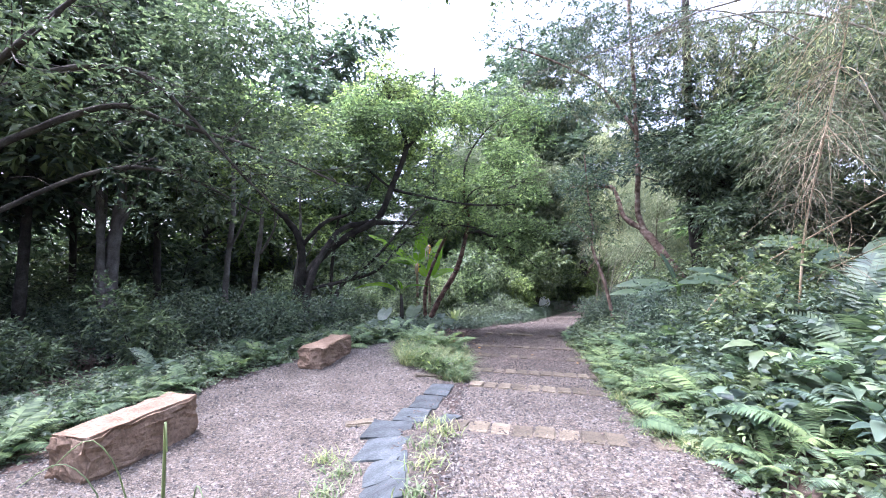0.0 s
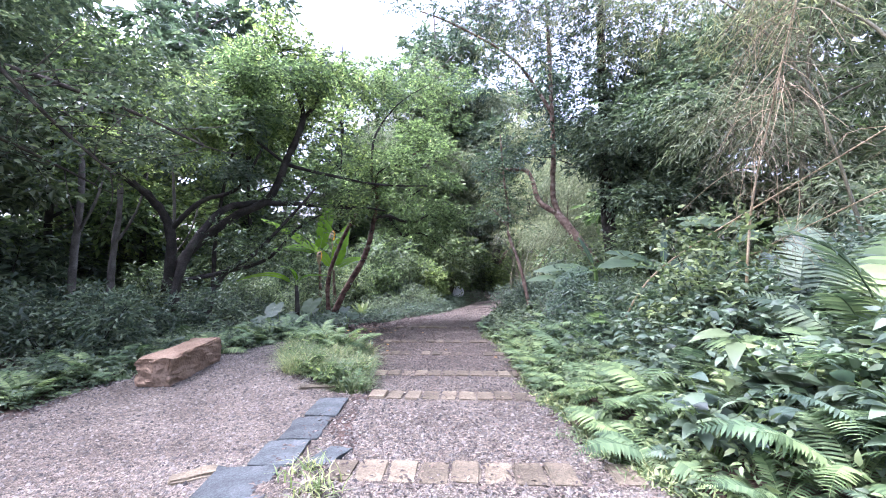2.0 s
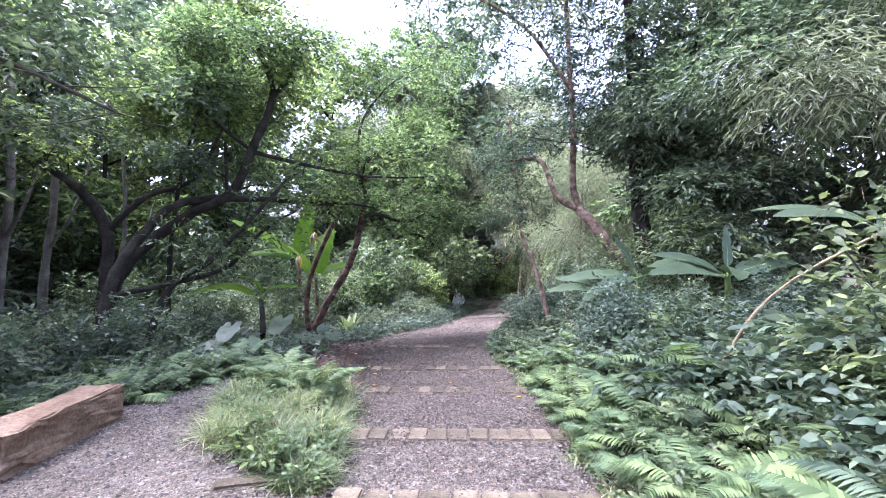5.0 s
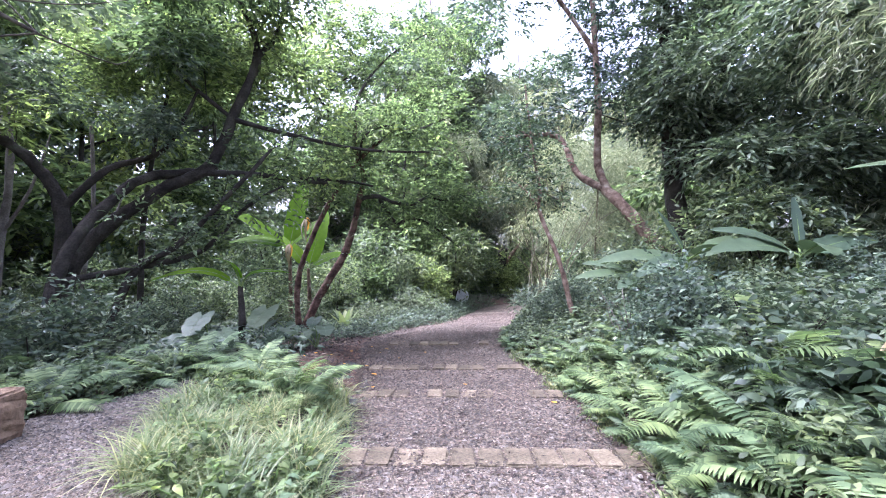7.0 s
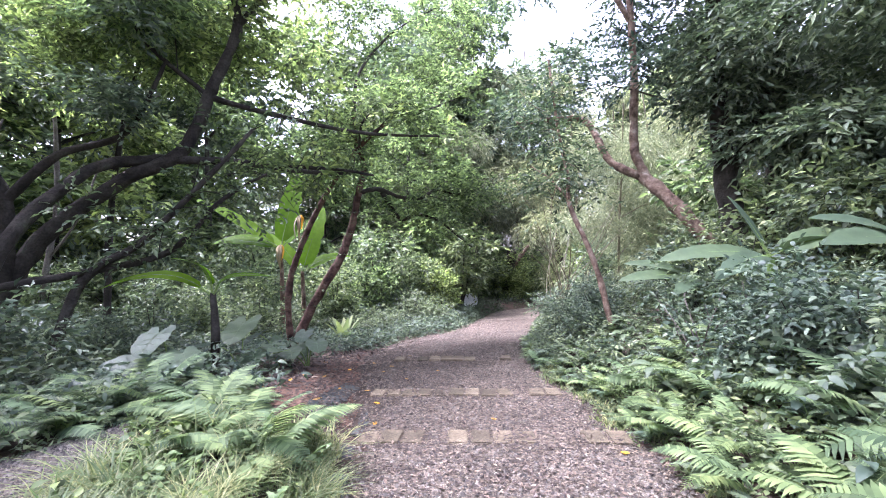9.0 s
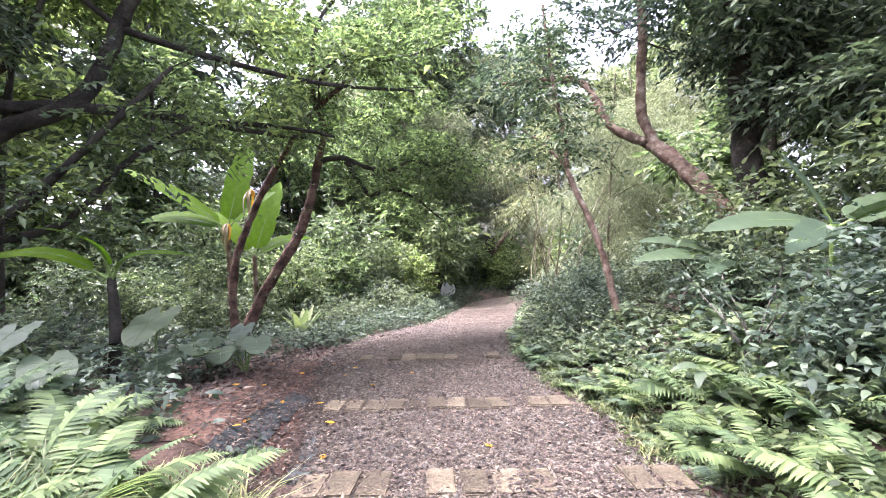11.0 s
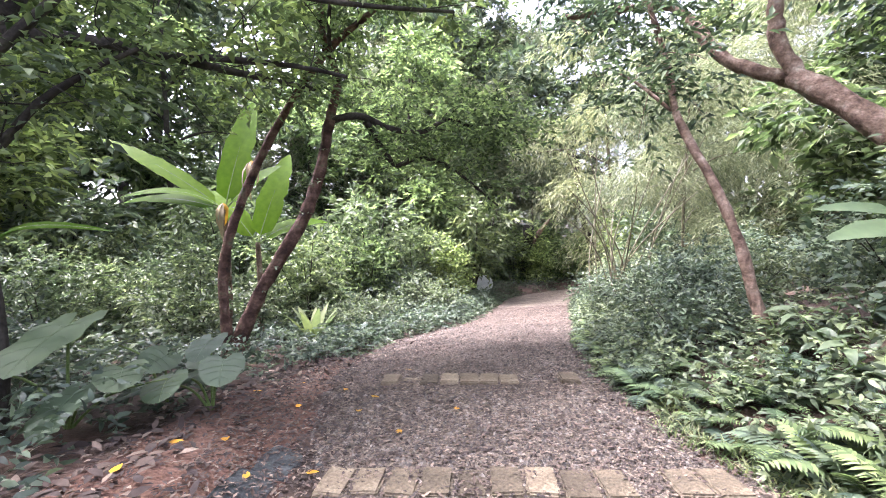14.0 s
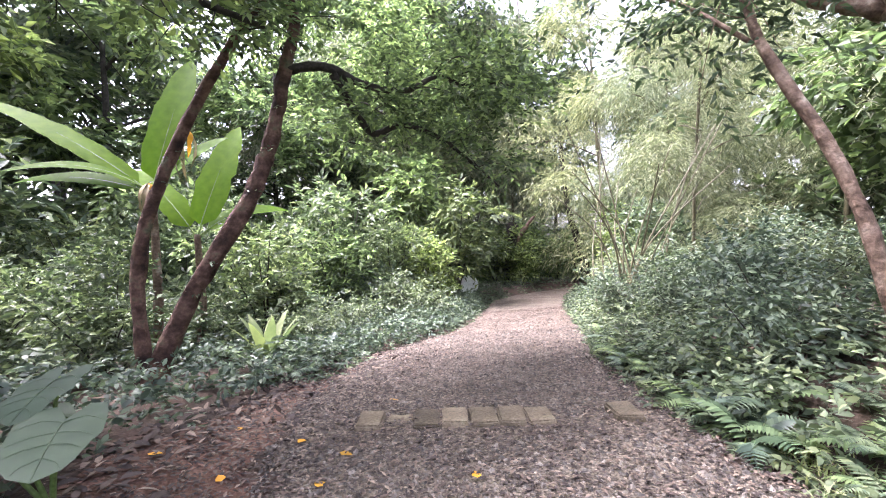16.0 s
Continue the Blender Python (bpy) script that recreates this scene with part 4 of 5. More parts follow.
BAMBOO_TREE = forest_tree("feathery_tree", 35, 10, 0.05, 2.6, 2600, 0.25, 0.11, LEAF_BAMBOO, CULM, "feathery yellow-green bamboo-like tree with drooping leaves", 0.8, 0.07, 0.6)
SPOTS = [  # kind, x, y, turn, size
    (1, -13.9, 25.5, 40, 1.0), (3, -11.5, 17.5, 0, 0.95), (2, -12.5, 22.5, 80, 1.15), (2, -6.0, 29.5, 200, 1.2), (2, -0.8, 31.0, 120, 0.95), (2, 3.6, 30.0, 10, 1.05),
    (3, -15.5, 13, 10, 1.1), (0, -13.0, 9.5, 100, 1.0), (1, -10.8, 13.8, 200, 1.0), (3, -17, 20, 60, 1.2), (2, -10, 25, 60, 1.1), (1, -8.5, 34, 20, 1.2), 
    (0, 1.5, 36, 10, 1.0), (1, 7.6, 37.5, 75, 1.65), (0, 8.5, 41, 70, 1.3), (1, -9.5, 33.5, 120, 1.6), (0, -1.0, 39, 150, 1.6), (1, 16.5, 42, 60, 1.5), (0, 18, 30, 10, 1.0),
    (2, 12.8, 17.2, 30, 1.0), (2, 14.5, 13, 10, 1.0), (3, 16.5, 10.0, 70, 1.0), (1, 19.0, 4.5, 0, 1.0),
    (3, -12.2, 12.4, 140, 1.0), (0, -14.5, 17.0, 80, 1.0),
    (0, 18.5, 27, 60, 1.1), (1, -20, 30, 10, 1.3), (0, -14, 34, 100, 1.2), (3, 3, 42, 0, 0.9), (0, 22, 34, 0, 1.2), (1, -14, 3, 0, 1.0),
    (0, -16, -22, 20, 1.0), (2, -4, -26, 0, 1.0), (1, 9, -24, 70, 1.0), (1, -21, 8, 0, 1.3), (3, 23, 18, 0, 1.3), (2, -19, 38, 60, 1.3), (0, 10, 47, 0, 1.1), (3, 20, 45, 0, 1.2), (1, -9, 45, 0, 1.1)]
FEATHERY = [(9.8, 39.5, 60, 1.9), (14.5, 41.0, 70, 1.3), (10.4, 45.0, 130, 1.9), (13.0, 47.0, 20, 2.2), (16.8, 45.0, 210, 1.7), (12.6, 27.6, 300, 1.3), (13.4, 19.4, 160, 0.95), (7.0, 43, 33, 2.3), (5.8, 38, 0, 1.8), (2.6, 38, 110, 1.45), (12.2, 23.6, 80, 0.85), (9.9, 20.4, 140, 0.72), (16.5, 21.0, 30, 1.0), (5.0, 33.0, 200, 1.3), (2.0, 33.5, 20, 1.3), (15.0, 24.4, 10, 1.0), (18.6, 33.0, 45, 1.1), (10.2, 9.6, 120, 0.95)]


def scaled_copy(src, x, y, yaw, s):
    c_ = copy_thing(src, pose(x, y, float(level(x, y)), 0, 0, yaw))
    c_.scale = (s, s, s)
    return c_


for kind, x, y, yaw, s in SPOTS:
    scaled_copy(FOREST[kind], x, y, yaw, s)
for x, y, yaw, s in FEATHERY:
    scaled_copy(BAMBOO_TREE, x, y, yaw, s)
for i, ob in enumerate(FOREST):
    ob.matrix_basis = pose(-24 + 15 * i, 52, -2.6, 0, 0, 77 * i)
BAMBOO_TREE.matrix_basis = pose(-1.5, 33.5, -2.1)

# ---- shrubs ----
SHRUBS = [
    shrub_meshes(41, 1.3, 0.8, 360, 6, 0.115, 0.42, LEAF_COOL, BARK_DARK),
    shrub_meshes(42, 1.7, 0.9, 380, 6, 0.125, 0.42, LEAF_MID, BARK_DARK),
    shrub_meshes(43, 1.0, 0.8, 360, 6, 0.1, 0.45, LEAF_DARK, BARK_DARK),
    shrub_meshes(44, 2.4, 1.1, 520, 6, 0.15, 0.4, LEAF_MID, BARK_DARK, 6),
    shrub_meshes(45, 2.0, 1.0, 700, 6, 0.17, 0.13, LEAF_BAMBOO, CULM, 7, 0.7, 0.35),
    shrub_meshes(46, 2.2, 1.1, 440, 6, 0.15, 0.42, LEAF_BRIGHT, BARK_DARK, 6),
    shrub_meshes(47, 1.3, 0.8, 400, 6, 0.088, 0.48, LEAF_COOL, BARK_DARK, fine=True),
    shrub_meshes(48, 1.6, 0.85, 400, 6, 0.092, 0.44, LEAF_MID, BARK_DARK, fine=True),
    shrub_meshes(49, 2.1, 1.1, 190, 6, 0.22, 0.42, LEAF_MID, BARK_DARK),
    shrub_meshes(50, 2.0, 1.1, 190, 6, 0.21, 0.42, LEAF_COOL, BARK_DARK),
]
SHRUB_LABEL = ["cool green leafy shrub in the undergrowth", "mid green leafy shrub in the undergrowth", "dark green dense low shrub", "tall loose green shrub", "feathery yellow-green bamboo shrub", "light green tall leafy shrub in the glade", "small-leaved cool green shrub on the bank", "small-leaved green shrub on the bank", "tall green forest shrub", "tall cool green forest shrub"]
srng = np.random.default_rng(51)


far_leaves, far_stems = {}, {}


def data_of(me):
    v = np.empty(len(me.vertices) * 3, np.float32)
    me.vertices.foreach_get("co", v)
    f = np.empty(len(me.loops), np.int32)
    me.loops.foreach_get("vertex_index", f)
    return v.reshape(-1, 3), f.reshape(len(me.polygons), -1)


def scatter_shrubs(n, box, kinds, size, gap, margin, far=False):
    """Shrubs strewn over a box off the paths: things of their own, or, far off in the woods, pieces of one thicket."""
    got, tries = [], 0
    while len(got) < n and tries < n * 60:
        tries += 1
        x, y = srng.uniform(box[0], box[1]), srng.uniform(box[2], box[3])
        if is_open(x, y, margin) or any((x - a) ** 2 + (y - b) ** 2 < gap * gap for a, b in got):
            continue
        got.append((x, y))
        k = kinds[int(srng.integers(len(kinds)))]
        yaw, s_, tilt = srng.uniform(0, 360), size * srng.uniform(0.75, 1.25), srng.normal(0, 5)
        if not far:
            plant("shrub", SHRUBS[k], x, y, yaw, s_, SHRUB_LABEL[k], "shrub", "forest shrubs", tilt)
            continue
        m = pose(x, y, float(level(x, y)) - 0.01, tilt, 0, yaw) @ Matrix.Scale(s_, 4)
        for stem_me, leaf_me in SHRUBS[k]:
            for me, store in ((stem_me, far_stems), (leaf_me, far_leaves)):
                if me:
                    v_, f_ = data_of(me)
                    store.setdefault(me.materials[0].name, []).append((moved(v_, m), f_))


# Mostly dark kinds: canopy shade of the wood is put into the leaf colour.
scatter_shrubs(34, (-14, -3.0, 9, 19), [2, 2, 0, 2], 1.0, 1.0, 1.2)
scatter_shrubs(40, (-30, -13, 8, 36), [8, 9], 1.6, 1.6, 1.0, True)
scatter_shrubs(24, (12, 28, 4, 34), [8, 9], 1.6, 1.6, 1.0, True)
scatter_shrubs(30, (-34, 12, 37, 52), [8, 9], 2.4, 2.0, 1.0, True)
scatter_shrubs(24, (-17, -3, 22, 36), [8, 9], 1.5, 1.5, 1.0, True)
scatter_shrubs(12, (-34, -26, 0, 36), [8, 9], 2.4, 2.0, 1.0, True)
scatter_shrubs(10, (-9, -5.5, 1, 9), [0, 2, 1], 0.8, 1.0, 1.0)
# Dark kinds prevail here, standing in for shade between the shrubs.
scatter_shrubs(26, (-7, 4, 18, 24.5), [2, 0, 3, 2, 2, 1], 1.0, 1.0, 1.0)
scatter_shrubs(14, (-6, 6, 24, 29), [3, 0, 1, 3], 1.5, 1.2, 1.2)
scatter_shrubs(22, (-3, 12, 23, 36), [8, 5, 5], 1.1, 1.3, 1.5)
scatter_shrubs(20, (4, 11, 14.5, 22), [6, 2, 2, 2, 0], 0.85, 1.0, 1.0)
scatter_shrubs(14, (-33, -21, 9, 34), [8, 9], 2.9, 2.2, 1.0, True)
scatter_shrubs(14, (9, 17, 22, 36), [5, 3, 4], 1.1, 1.3, 1.7)
scatter_shrubs(22, (8.5, 20, 32.5, 40), [5, 8, 5], 1.3, 1.1, 0.5)
scatter_shrubs(22, (3.8, 11, 5.5, 12.6), [6, 7, 6, 0], 0.75, 0.95, 1.35)
scatter_shrubs(26, (4.2, 14, -9, 1.5), [8, 9], 1.0, 1.2, 1.0, True)
scatter_shrubs(22, (-15, -5.6, -9, 4), [8, 9], 1.0, 1.2, 0.8, True)
scatter_shrubs(14, (4.0, 11, 1, 6.5), [7, 6, 1], 1.0, 1.0, 1.2)

scatter_shrubs(22, (-24, -11, 13, 24), [2, 2, 9], 1.8, 1.5, 1.0, True)
for store, nm, lb in ((far_leaves, "thicket_foliage", "leafy green thicket deep in the wood"), (far_stems, "thicket_stems", "thin dark stems of the far thicket")):
    for mat_name, pieces in store.items():
        v, f = join(pieces)
        tagged(part_mesh(nm, mesh_of(nm, v, f, bpy.data.materials[mat_name])), lb, "thicket", kind="stuff")

for x, y, k, s_ in ((7.0, 12.7, 7, 1.2), (6.6, 12.3, 6, 0.8), (8.1, 12.9, 7, 1.5), (6.9, 13.4, 6, 1.1), (8.2, 11.6, 1, 1.2)):
    plant("shrub", SHRUBS[k], x, y, x * 777, s_, SHRUB_LABEL[k], "shrub", "forest shrubs")

for x, y, s_ in ((11.6, 33.6, 0.9), (12.8, 34.6, 1.1), (11.0, 35.2, 1.2), (14.2, 35.6, 1.2), (12.4, 37.0, 1.4), (10.2, 33.4, 0.9)):
    plant("shrub", SHRUBS[5], x, y, x * 777, s_, SHRUB_LABEL[5], "shrub", "forest shrubs")

# ---- ferns ----
frng = np.random.default_rng(61)
FRONDS = [frond_mesh("frond", frng, 0.95, 26, 0.17, LEAF_FERN, 0.75, 0.25, 0.19), frond_mesh("frond", frng, 0.85, 24, 0.16, LEAF_FERN, 0.95, 0.35, 0.2), frond_mesh("frond", frng, 1.05, 28, 0.19, LEAF_FERN, 0.55, 0.15, 0.19)]
FRONDS_DARK = [frond_mesh("frond", frng, 0.85, 30, 0.15, LEAF_FERN_DARK, 0.75, 0.25), frond_mesh("frond", frng, 0.75, 28, 0.13, LEAF_FERN_DARK, 0.95, 0.4)]
FRONDS_SMALL = [frond_mesh("frond", frng, 0.5, 15, 0.11, LEAF_FERN, 0.8, 0.3, 0.3), frond_mesh("frond", frng, 0.45, 14, 0.1, LEAF_FERN_DARK, 0.7, 0.3, 0.3)]


def fern_line(edge, side, y0, y1, n, off0, off1, fronds, nf, size, label, group):
    for i in range(n):
        y = y0 + (y1 - y0) * (i + frng.uniform(0, 1)) / n
        x = float(along(edge, y)) + side * frng.uniform(off0, off1)
        if side > 0 or not is_open(x, y, -0.05):
            fern(x, y, fronds, nf, size * frng.uniform(0.75, 1.25), frng, label, group)


fern_line(RIGHT, 1, 4.4, 12.2, 22, 0.25, 0.75, FRONDS, 8, 0.78, "bright green fern with arching feathery fronds on the bank", "bank ferns")
fern_line(RIGHT, 1, 3.2, 12.3, 22, 0.7, 1.6, FRONDS, 9, 0.9, "large light green fern with wide fronds on the bank", "bank ferns")
fern_line(RIGHT, 1, 3.4, 10.5, 14, 1.3, 2.9, FRONDS, 9, 1.45, "tall light green fern standing out of the bank herbs", "tall bank ferns")
fern_line(RIGHT, 1, 2.2, 13, 22, 0.9, 2.2, FRONDS_DARK, 9, 0.95, "deep green fern on the bank", "bank ferns")
fern_line(RIGHT, 1, 2.6, 19, 34, 0.1, 0.4, FRONDS_SMALL, 8, 0.75, "small low fern at the path edge", "path edge ferns")
fern_line(PLAZA_L, -1, 3.0, 11.2, 24, 0.2, 0.9, FRONDS, 9, 0.7, "green fern bordering the gravel clearing", "clearing ferns")
fern_line(PLAZA_L, -1, 2.5, 11.2, 22, 0.9, 2.4, FRONDS_DARK, 9, 0.9, "deep green fern behind the clearing", "clearing ferns")
for x, y, s, fr in ((-0.1, 10.4, 0.9, FRONDS), (-0.5, 10.9, 0.8, FRONDS), (-0.7, 11.8, 0.9, FRONDS), (-1.3, 12.2, 0.8, FRONDS_DARK), (-1.9, 12.0, 0.9, FRONDS), (-2.5, 11.6, 0.8, FRONDS),
                    (-0.6, 11.3, 0.9, FRONDS), (-1.2, 11.6, 0.9, FRONDS), (0.1, 10.2, 0.9, FRONDS), (-0.5, 10.2, 0.9, FRONDS)):
    fern(x, y, fr, 9, s, frng, "large light green fern in the grassy mound", "mound ferns")
for x, y, s, fr in ((2.8, 2.95, 0.55, FRONDS_DARK), (3.25, 2.6, 0.7, FRONDS_DARK), (3.0, 3.35, 0.7, FRONDS), (2.65, 3.5, 0.5, FRONDS), (3.5, 3.2, 0.8, FRONDS_DARK), (2.9, 2.2, 0.6, FRONDS_DARK)):
    fern(x, y, fr, 9, s, frng, "deep green fern at the foot of the bank", "bank ferns")
for x, y, s_ in ((4.6, 4.3, 2.1), (5.3, 5.6, 2.2), (4.7, 6.6, 1.6), (4.9, 3.2, 2.2)):
    fern(x, y, FRONDS_DARK[:1], 8, s_, frng, "tall fern with long arching fronds high on the bank", "tall ferns", 26)
for i in range(22):
    x, y = frng.uniform(-5.0, -1.4), frng.uniform(11.3, 13.0)
    fern(x, y, FRONDS if i % 3 == 0 else FRONDS_DARK, 9, frng.uniform(0.7, 1.0), frng, "deep green fern behind the clearing", "clearing ferns")
fern_line(LEFT, -1, 17, 26, 16, 0.3, 1.4, FRONDS_DARK, 8, 0.6, "dark fern under the shrubs", "verge ferns")
fern_line(RIGHT, 1, 11.8, 17, 16, 0.1, 0.8, FRONDS_SMALL, 8, 1.0, "small low fern at the path edge", "path edge ferns")
fern_line(RIGHT, 1, 13, 20, 20, 0.2, 1.0, FRONDS_DARK, 8, 0.5, "low green fern beside the path", "verge ferns")


# ---- ground cover ----
def cover(name, rng, n, y0, y1, edge, side, o0, o1, h, leaf, width, mat, label):
    y = rng.uniform(y0, y1, n)
    x = along(edge, y) + side * (o0 + (o1 - o0) * rng.uniform(0, 1, n) ** 1.3)
    keep = ~is_open(x, y, 0.0)
    x, y = x[keep], y[keep]
    lump = np.array([0.5 + 0.5 * noise.noise((a * 1.1, b * 1.1, 4.0)) for a, b in zip(x, y)])
    z = level(x, y) + rng.uniform(0, 1, len(x)) * h * (0.3 + 1.2 * lump) * smooth(0.0, 0.5, np.abs(x - along(edge, y)) + 0.05)
    v, f = sprays(rng, np.stack([x, y, z], 1), rng.normal(0, 1, (len(x), 3)) * [[1, 1, 0.3]] + [[0, 0, 0.5]], 5, leaf * 1.6, leaf, width, 0.3, fine=2.0 <= y0 < 14.0)
    tagged(part_mesh(name, mesh_of(name, v, f, mat)), label, "undergrowth", kind="stuff")


crng = np.random.default_rng(71)
cover("undergrowth", crng, 4200, 2.0, 11.8, RIGHT, 1, 0.0, 2.6, 0.45, 0.075, 0.42, LEAF_MID, "low leafy undergrowth along the bank")
cover("undergrowth", crng, 3600, 11.8, 22, RIGHT, 1, 0.0, 2.6, 0.45, 0.085, 0.42, LEAF_DARK, "low dark leafy undergrowth beside the path")
cover("undergrowth", crng, 3200, 2.0, 11.5, RIGHT, 1, 0.9, 4.5, 0.85, 0.12, 0.45, LEAF_COOL, "knee-high broad-leaved undergrowth on the bank")
cover("undergrowth", crng, 3825, 2.0, 12, PLAZA_L, -1, 0.0, 3.0, 0.4, 0.08, 0.42, LEAF_COOL, "low undergrowth behind the clearing")
# The darker leaf colour stands in for shadows between these plants.
cover("undergrowth", crng, 5600, 11.4, 26, LEFT, -1, 0.2, 5.0, 0.45, 0.09, 0.42, LEAF_DARK, "leafy undergrowth, shade under the trees put into its dark leaves")
cover("undergrowth", crng, 2975, -9, 2.5, RIGHT, 1, 0.0, 5.0, 0.5, 0.12, 0.42, LEAF_MID, "low leafy undergrowth at the start of the bank")
cover("undergrowth", crng, 2550, -9, 2.5, PLAZA_L, -1, 0.0, 5.0, 0.5, 0.12, 0.42, LEAF_COOL, "low undergrowth beside the clearing")
cover("undergrowth", crng, 2975, 17, 34, LEFT, -1, 0.0, 1.6, 0.4, 0.09, 0.42, LEAF_DARK, "low green plants along the far path edge")
cover("undergrowth", crng, 2975, 14, 34, RIGHT, 1, 0.0, 1.8, 0.4, 0.09, 0.42, LEAF_DARK, "low green plants along the far path edge")
cover("undergrowth", crng, 4250, 12, 26, LEFT, -1, 3.0, 12.0, 0.6, 0.13, 0.42, LEAF_DARK, "dark forest floor plants")

# ---- grassy mound and tufts ----
GRASS = [grass_mesh(81, 120, 0.52, 0.2), grass_mesh(82, 120, 0.42, 0.22), grass_mesh(83, 60, 0.16, 0.22)]
for i in range(84):
    y = crng.uniform(7.5, 10.7)
    lo, hi = float(along(PLAZA_R, y)), float(along(LEFT, y))
    x = crng.uniform(lo - 0.02, hi - 0.05)
    ob = part_mesh("grass_tuft", GRASS[int(crng.integers(2))], None, pose(x, y, float(level(x, y)) - 0.02, 0, 0, crng.uniform(0, 360)) @ Matrix.Scale(crng.uniform(0.55, 0.95), 4))
    tagged(ob, "tuft of light green grass on the mound", "grass", "mound grass")
for x, y in ((-0.95, 4.0), (-1.0, 3.6), (-0.85, 3.2), (-1.15, 4.3), (-0.15, 4.2), (-0.12, 3.7), (-0.1, 4.9), (-0.75, 3.0), (-0.2, 3.2), (0.02, 4.5), (-1.1, 3.1)):
    ob = part_mesh("grass_tuft", GRASS[2], None, pose(x, y, float(level(x, y)) - 0.01, 0, 0, x * 900))
    tagged(ob, "small weedy grass tuft beside the slate slabs", "grass", "edging grass")
for i in range(60):
    y = crng.uniform(2.5, 14)
    x = float(along(RIGHT, y)) + crng.uniform(-0.05, 0.25)
    tagged(part_mesh("grass_tuft", GRASS[2], None, pose(x, y, float(level(x, y)) - 0.01, 0, 0, crng.uniform(0, 360))), "low grass tuft at the path edge", "grass", "edge grass")

# ---- broad-leaved herbs on the bank ----
WEEDS = [herb_meshes(94, 8, 0.28, 0.1, LEAF_FERN), herb_meshes(95, 7, 0.34, 0.12, LEAF_BRIGHT)]
HERBS = [herb_meshes(91, 6, 0.55, 0.26, LEAF_COOL), herb_meshes(92, 5, 0.75, 0.3, LEAF_MID), herb_meshes(93, 7, 0.6, 0.2, LEAF_EAR)]
for i in range(62):
    y = 2.4 + 11.5 * (i + crng.uniform(0, 1)) / 62
    x = float(along(RIGHT, y)) + crng.uniform(0.4 if y < 6 else 0.7, 2.6)
    plant("herb", HERBS[int(crng.integers(3))], x, y, crng.uniform(0, 360), crng.uniform(0.6, 1.1), "broad-leaved green herb among the ferns", "plant", "bank herbs")


for i in range(44):
    y = crng.uniform(7.6, 11.0)
    x = float(along(PLAZA_R, y)) + (float(along(LEFT, y)) - float(along(PLAZA_R, y))) * crng.uniform(0.05, 0.9)
    plant("herb", WEEDS[i % 2], x, y, crng.uniform(0, 360), crng.uniform(0.6, 1.1), "low light green weed among the mound grass", "plant", "mound weeds")

for x, y, k in ((3.35, 3.0, 0), (2.95, 2.5, 1), (3.05, 3.8, 2), (3.7, 2.5, 1), (2.75, 4.1, 0), (3.3, 4.5, 1)):
    plant("herb", HERBS[k], x, y, x * 500, 0.8, "broad-leaved green herb among the ferns", "plant", "bank herbs")

# ---- elephant ears, bananas ----
def ear_plant(x, y, leaves_, label):
    ob = empty("elephant_ear", x, y, float(level(x, y)), label, "plant", "elephant ears")
    r = np.random.default_rng(int(abs(x * 100)))
    for dx, dy, h, size, yaw in leaves_:
        v, f = tube_data([(0, 0, -0.03), (dx * 0.4, dy * 0.4, h * 0.7), (dx, dy, h)], 0.014, 0.008, 5, 4, 0)
        st = part_mesh("stalk", mesh_of("stalk", v, f, STEM_GREEN), ob)
        v, f = blade_data(size, size * 1.05, 10, (0.42, 0.75), 0.08, 0.02, 0.3, 0.34)
        v[:, 2] += 0.035 * size * np.sin(v[:, 1] * 26 / size * 0.5) * np.abs(v[:, 0]) / size * 2
        blade = part_mesh("leaf", mesh_of("leaf", v, f, LEAF_EAR), st, pose(dx, dy, h, -9 + r.normal(0, 9), r.normal(0, 12), yaw))
        ribs = []
        for k in range(1, len(v) // 5 - 2, 2):
            for side in (0, 4):
                a, b = v[5 * k + 2], v[5 * (k + 2) + side]
                ribs.append(tube_data([a + [0, 0, 0.003], v[5 * (k + 1) + (1 if side == 0 else 3)] + [0, 0, 0.004], a * 0.08 + b * 0.92 + [0, 0, 0.003]], 0.002, 0.001, 4, 2, 0))
        ribs.append(tube_data([v[5 * k + 2] + [0, 0, 0.003] for k in range(1, len(v) // 5)], 0.0035, 0.0015, 4, 1, 0))
        rv, rf = join(ribs)
        tagged(part_mesh("vein", mesh_of("vein", rv, rf, LEAF_VEIN), blade), "paler leaf vein", kind="stuff")
    return ob


ear_plant(-1.0, 14.1, [(0.1, -0.1, 0.85, 0.6, 165), (0.5, -0.2, 0.5, 0.42, 200), (0.3, -0.4, 0.4, 0.45, 170), (-0.4, -0.2, 0.55, 0.55, 140), (0.75, -0.05, 0.35, 0.4, 190)], "grey-green elephant ear plant with large heart-shaped leaves")
ear_plant(0.0, 14.3, [(0.15, -0.15, 0.48, 0.42, 190), (-0.2, -0.1, 0.36, 0.4, 160), (-0.05, 0.2, 0.6, 0.36, 170), (-0.4, -0.05, 0.3, 0.36, 150)], "elephant ear plant with heart-shaped leaves beside bare earth")
ear_plant(-0.55, 14.75, [(0.1, -0.2, 0.5, 0.36, 175), (-0.3, -0.2, 0.62, 0.4, 150), (0.35, -0.1, 0.38, 0.32, 205)], "smaller elephant ear plant behind the larger leaves")
ear_plant(-1.6, 13.0, [(-0.1, -0.1, 0.75, 0.5, 170), (0.25, -0.3, 0.5, 0.48, 210), (-0.35, -0.25, 0.42, 0.4, 130)], "large elephant ear plant among ferns")


brg0 = np.random.default_rng(97)


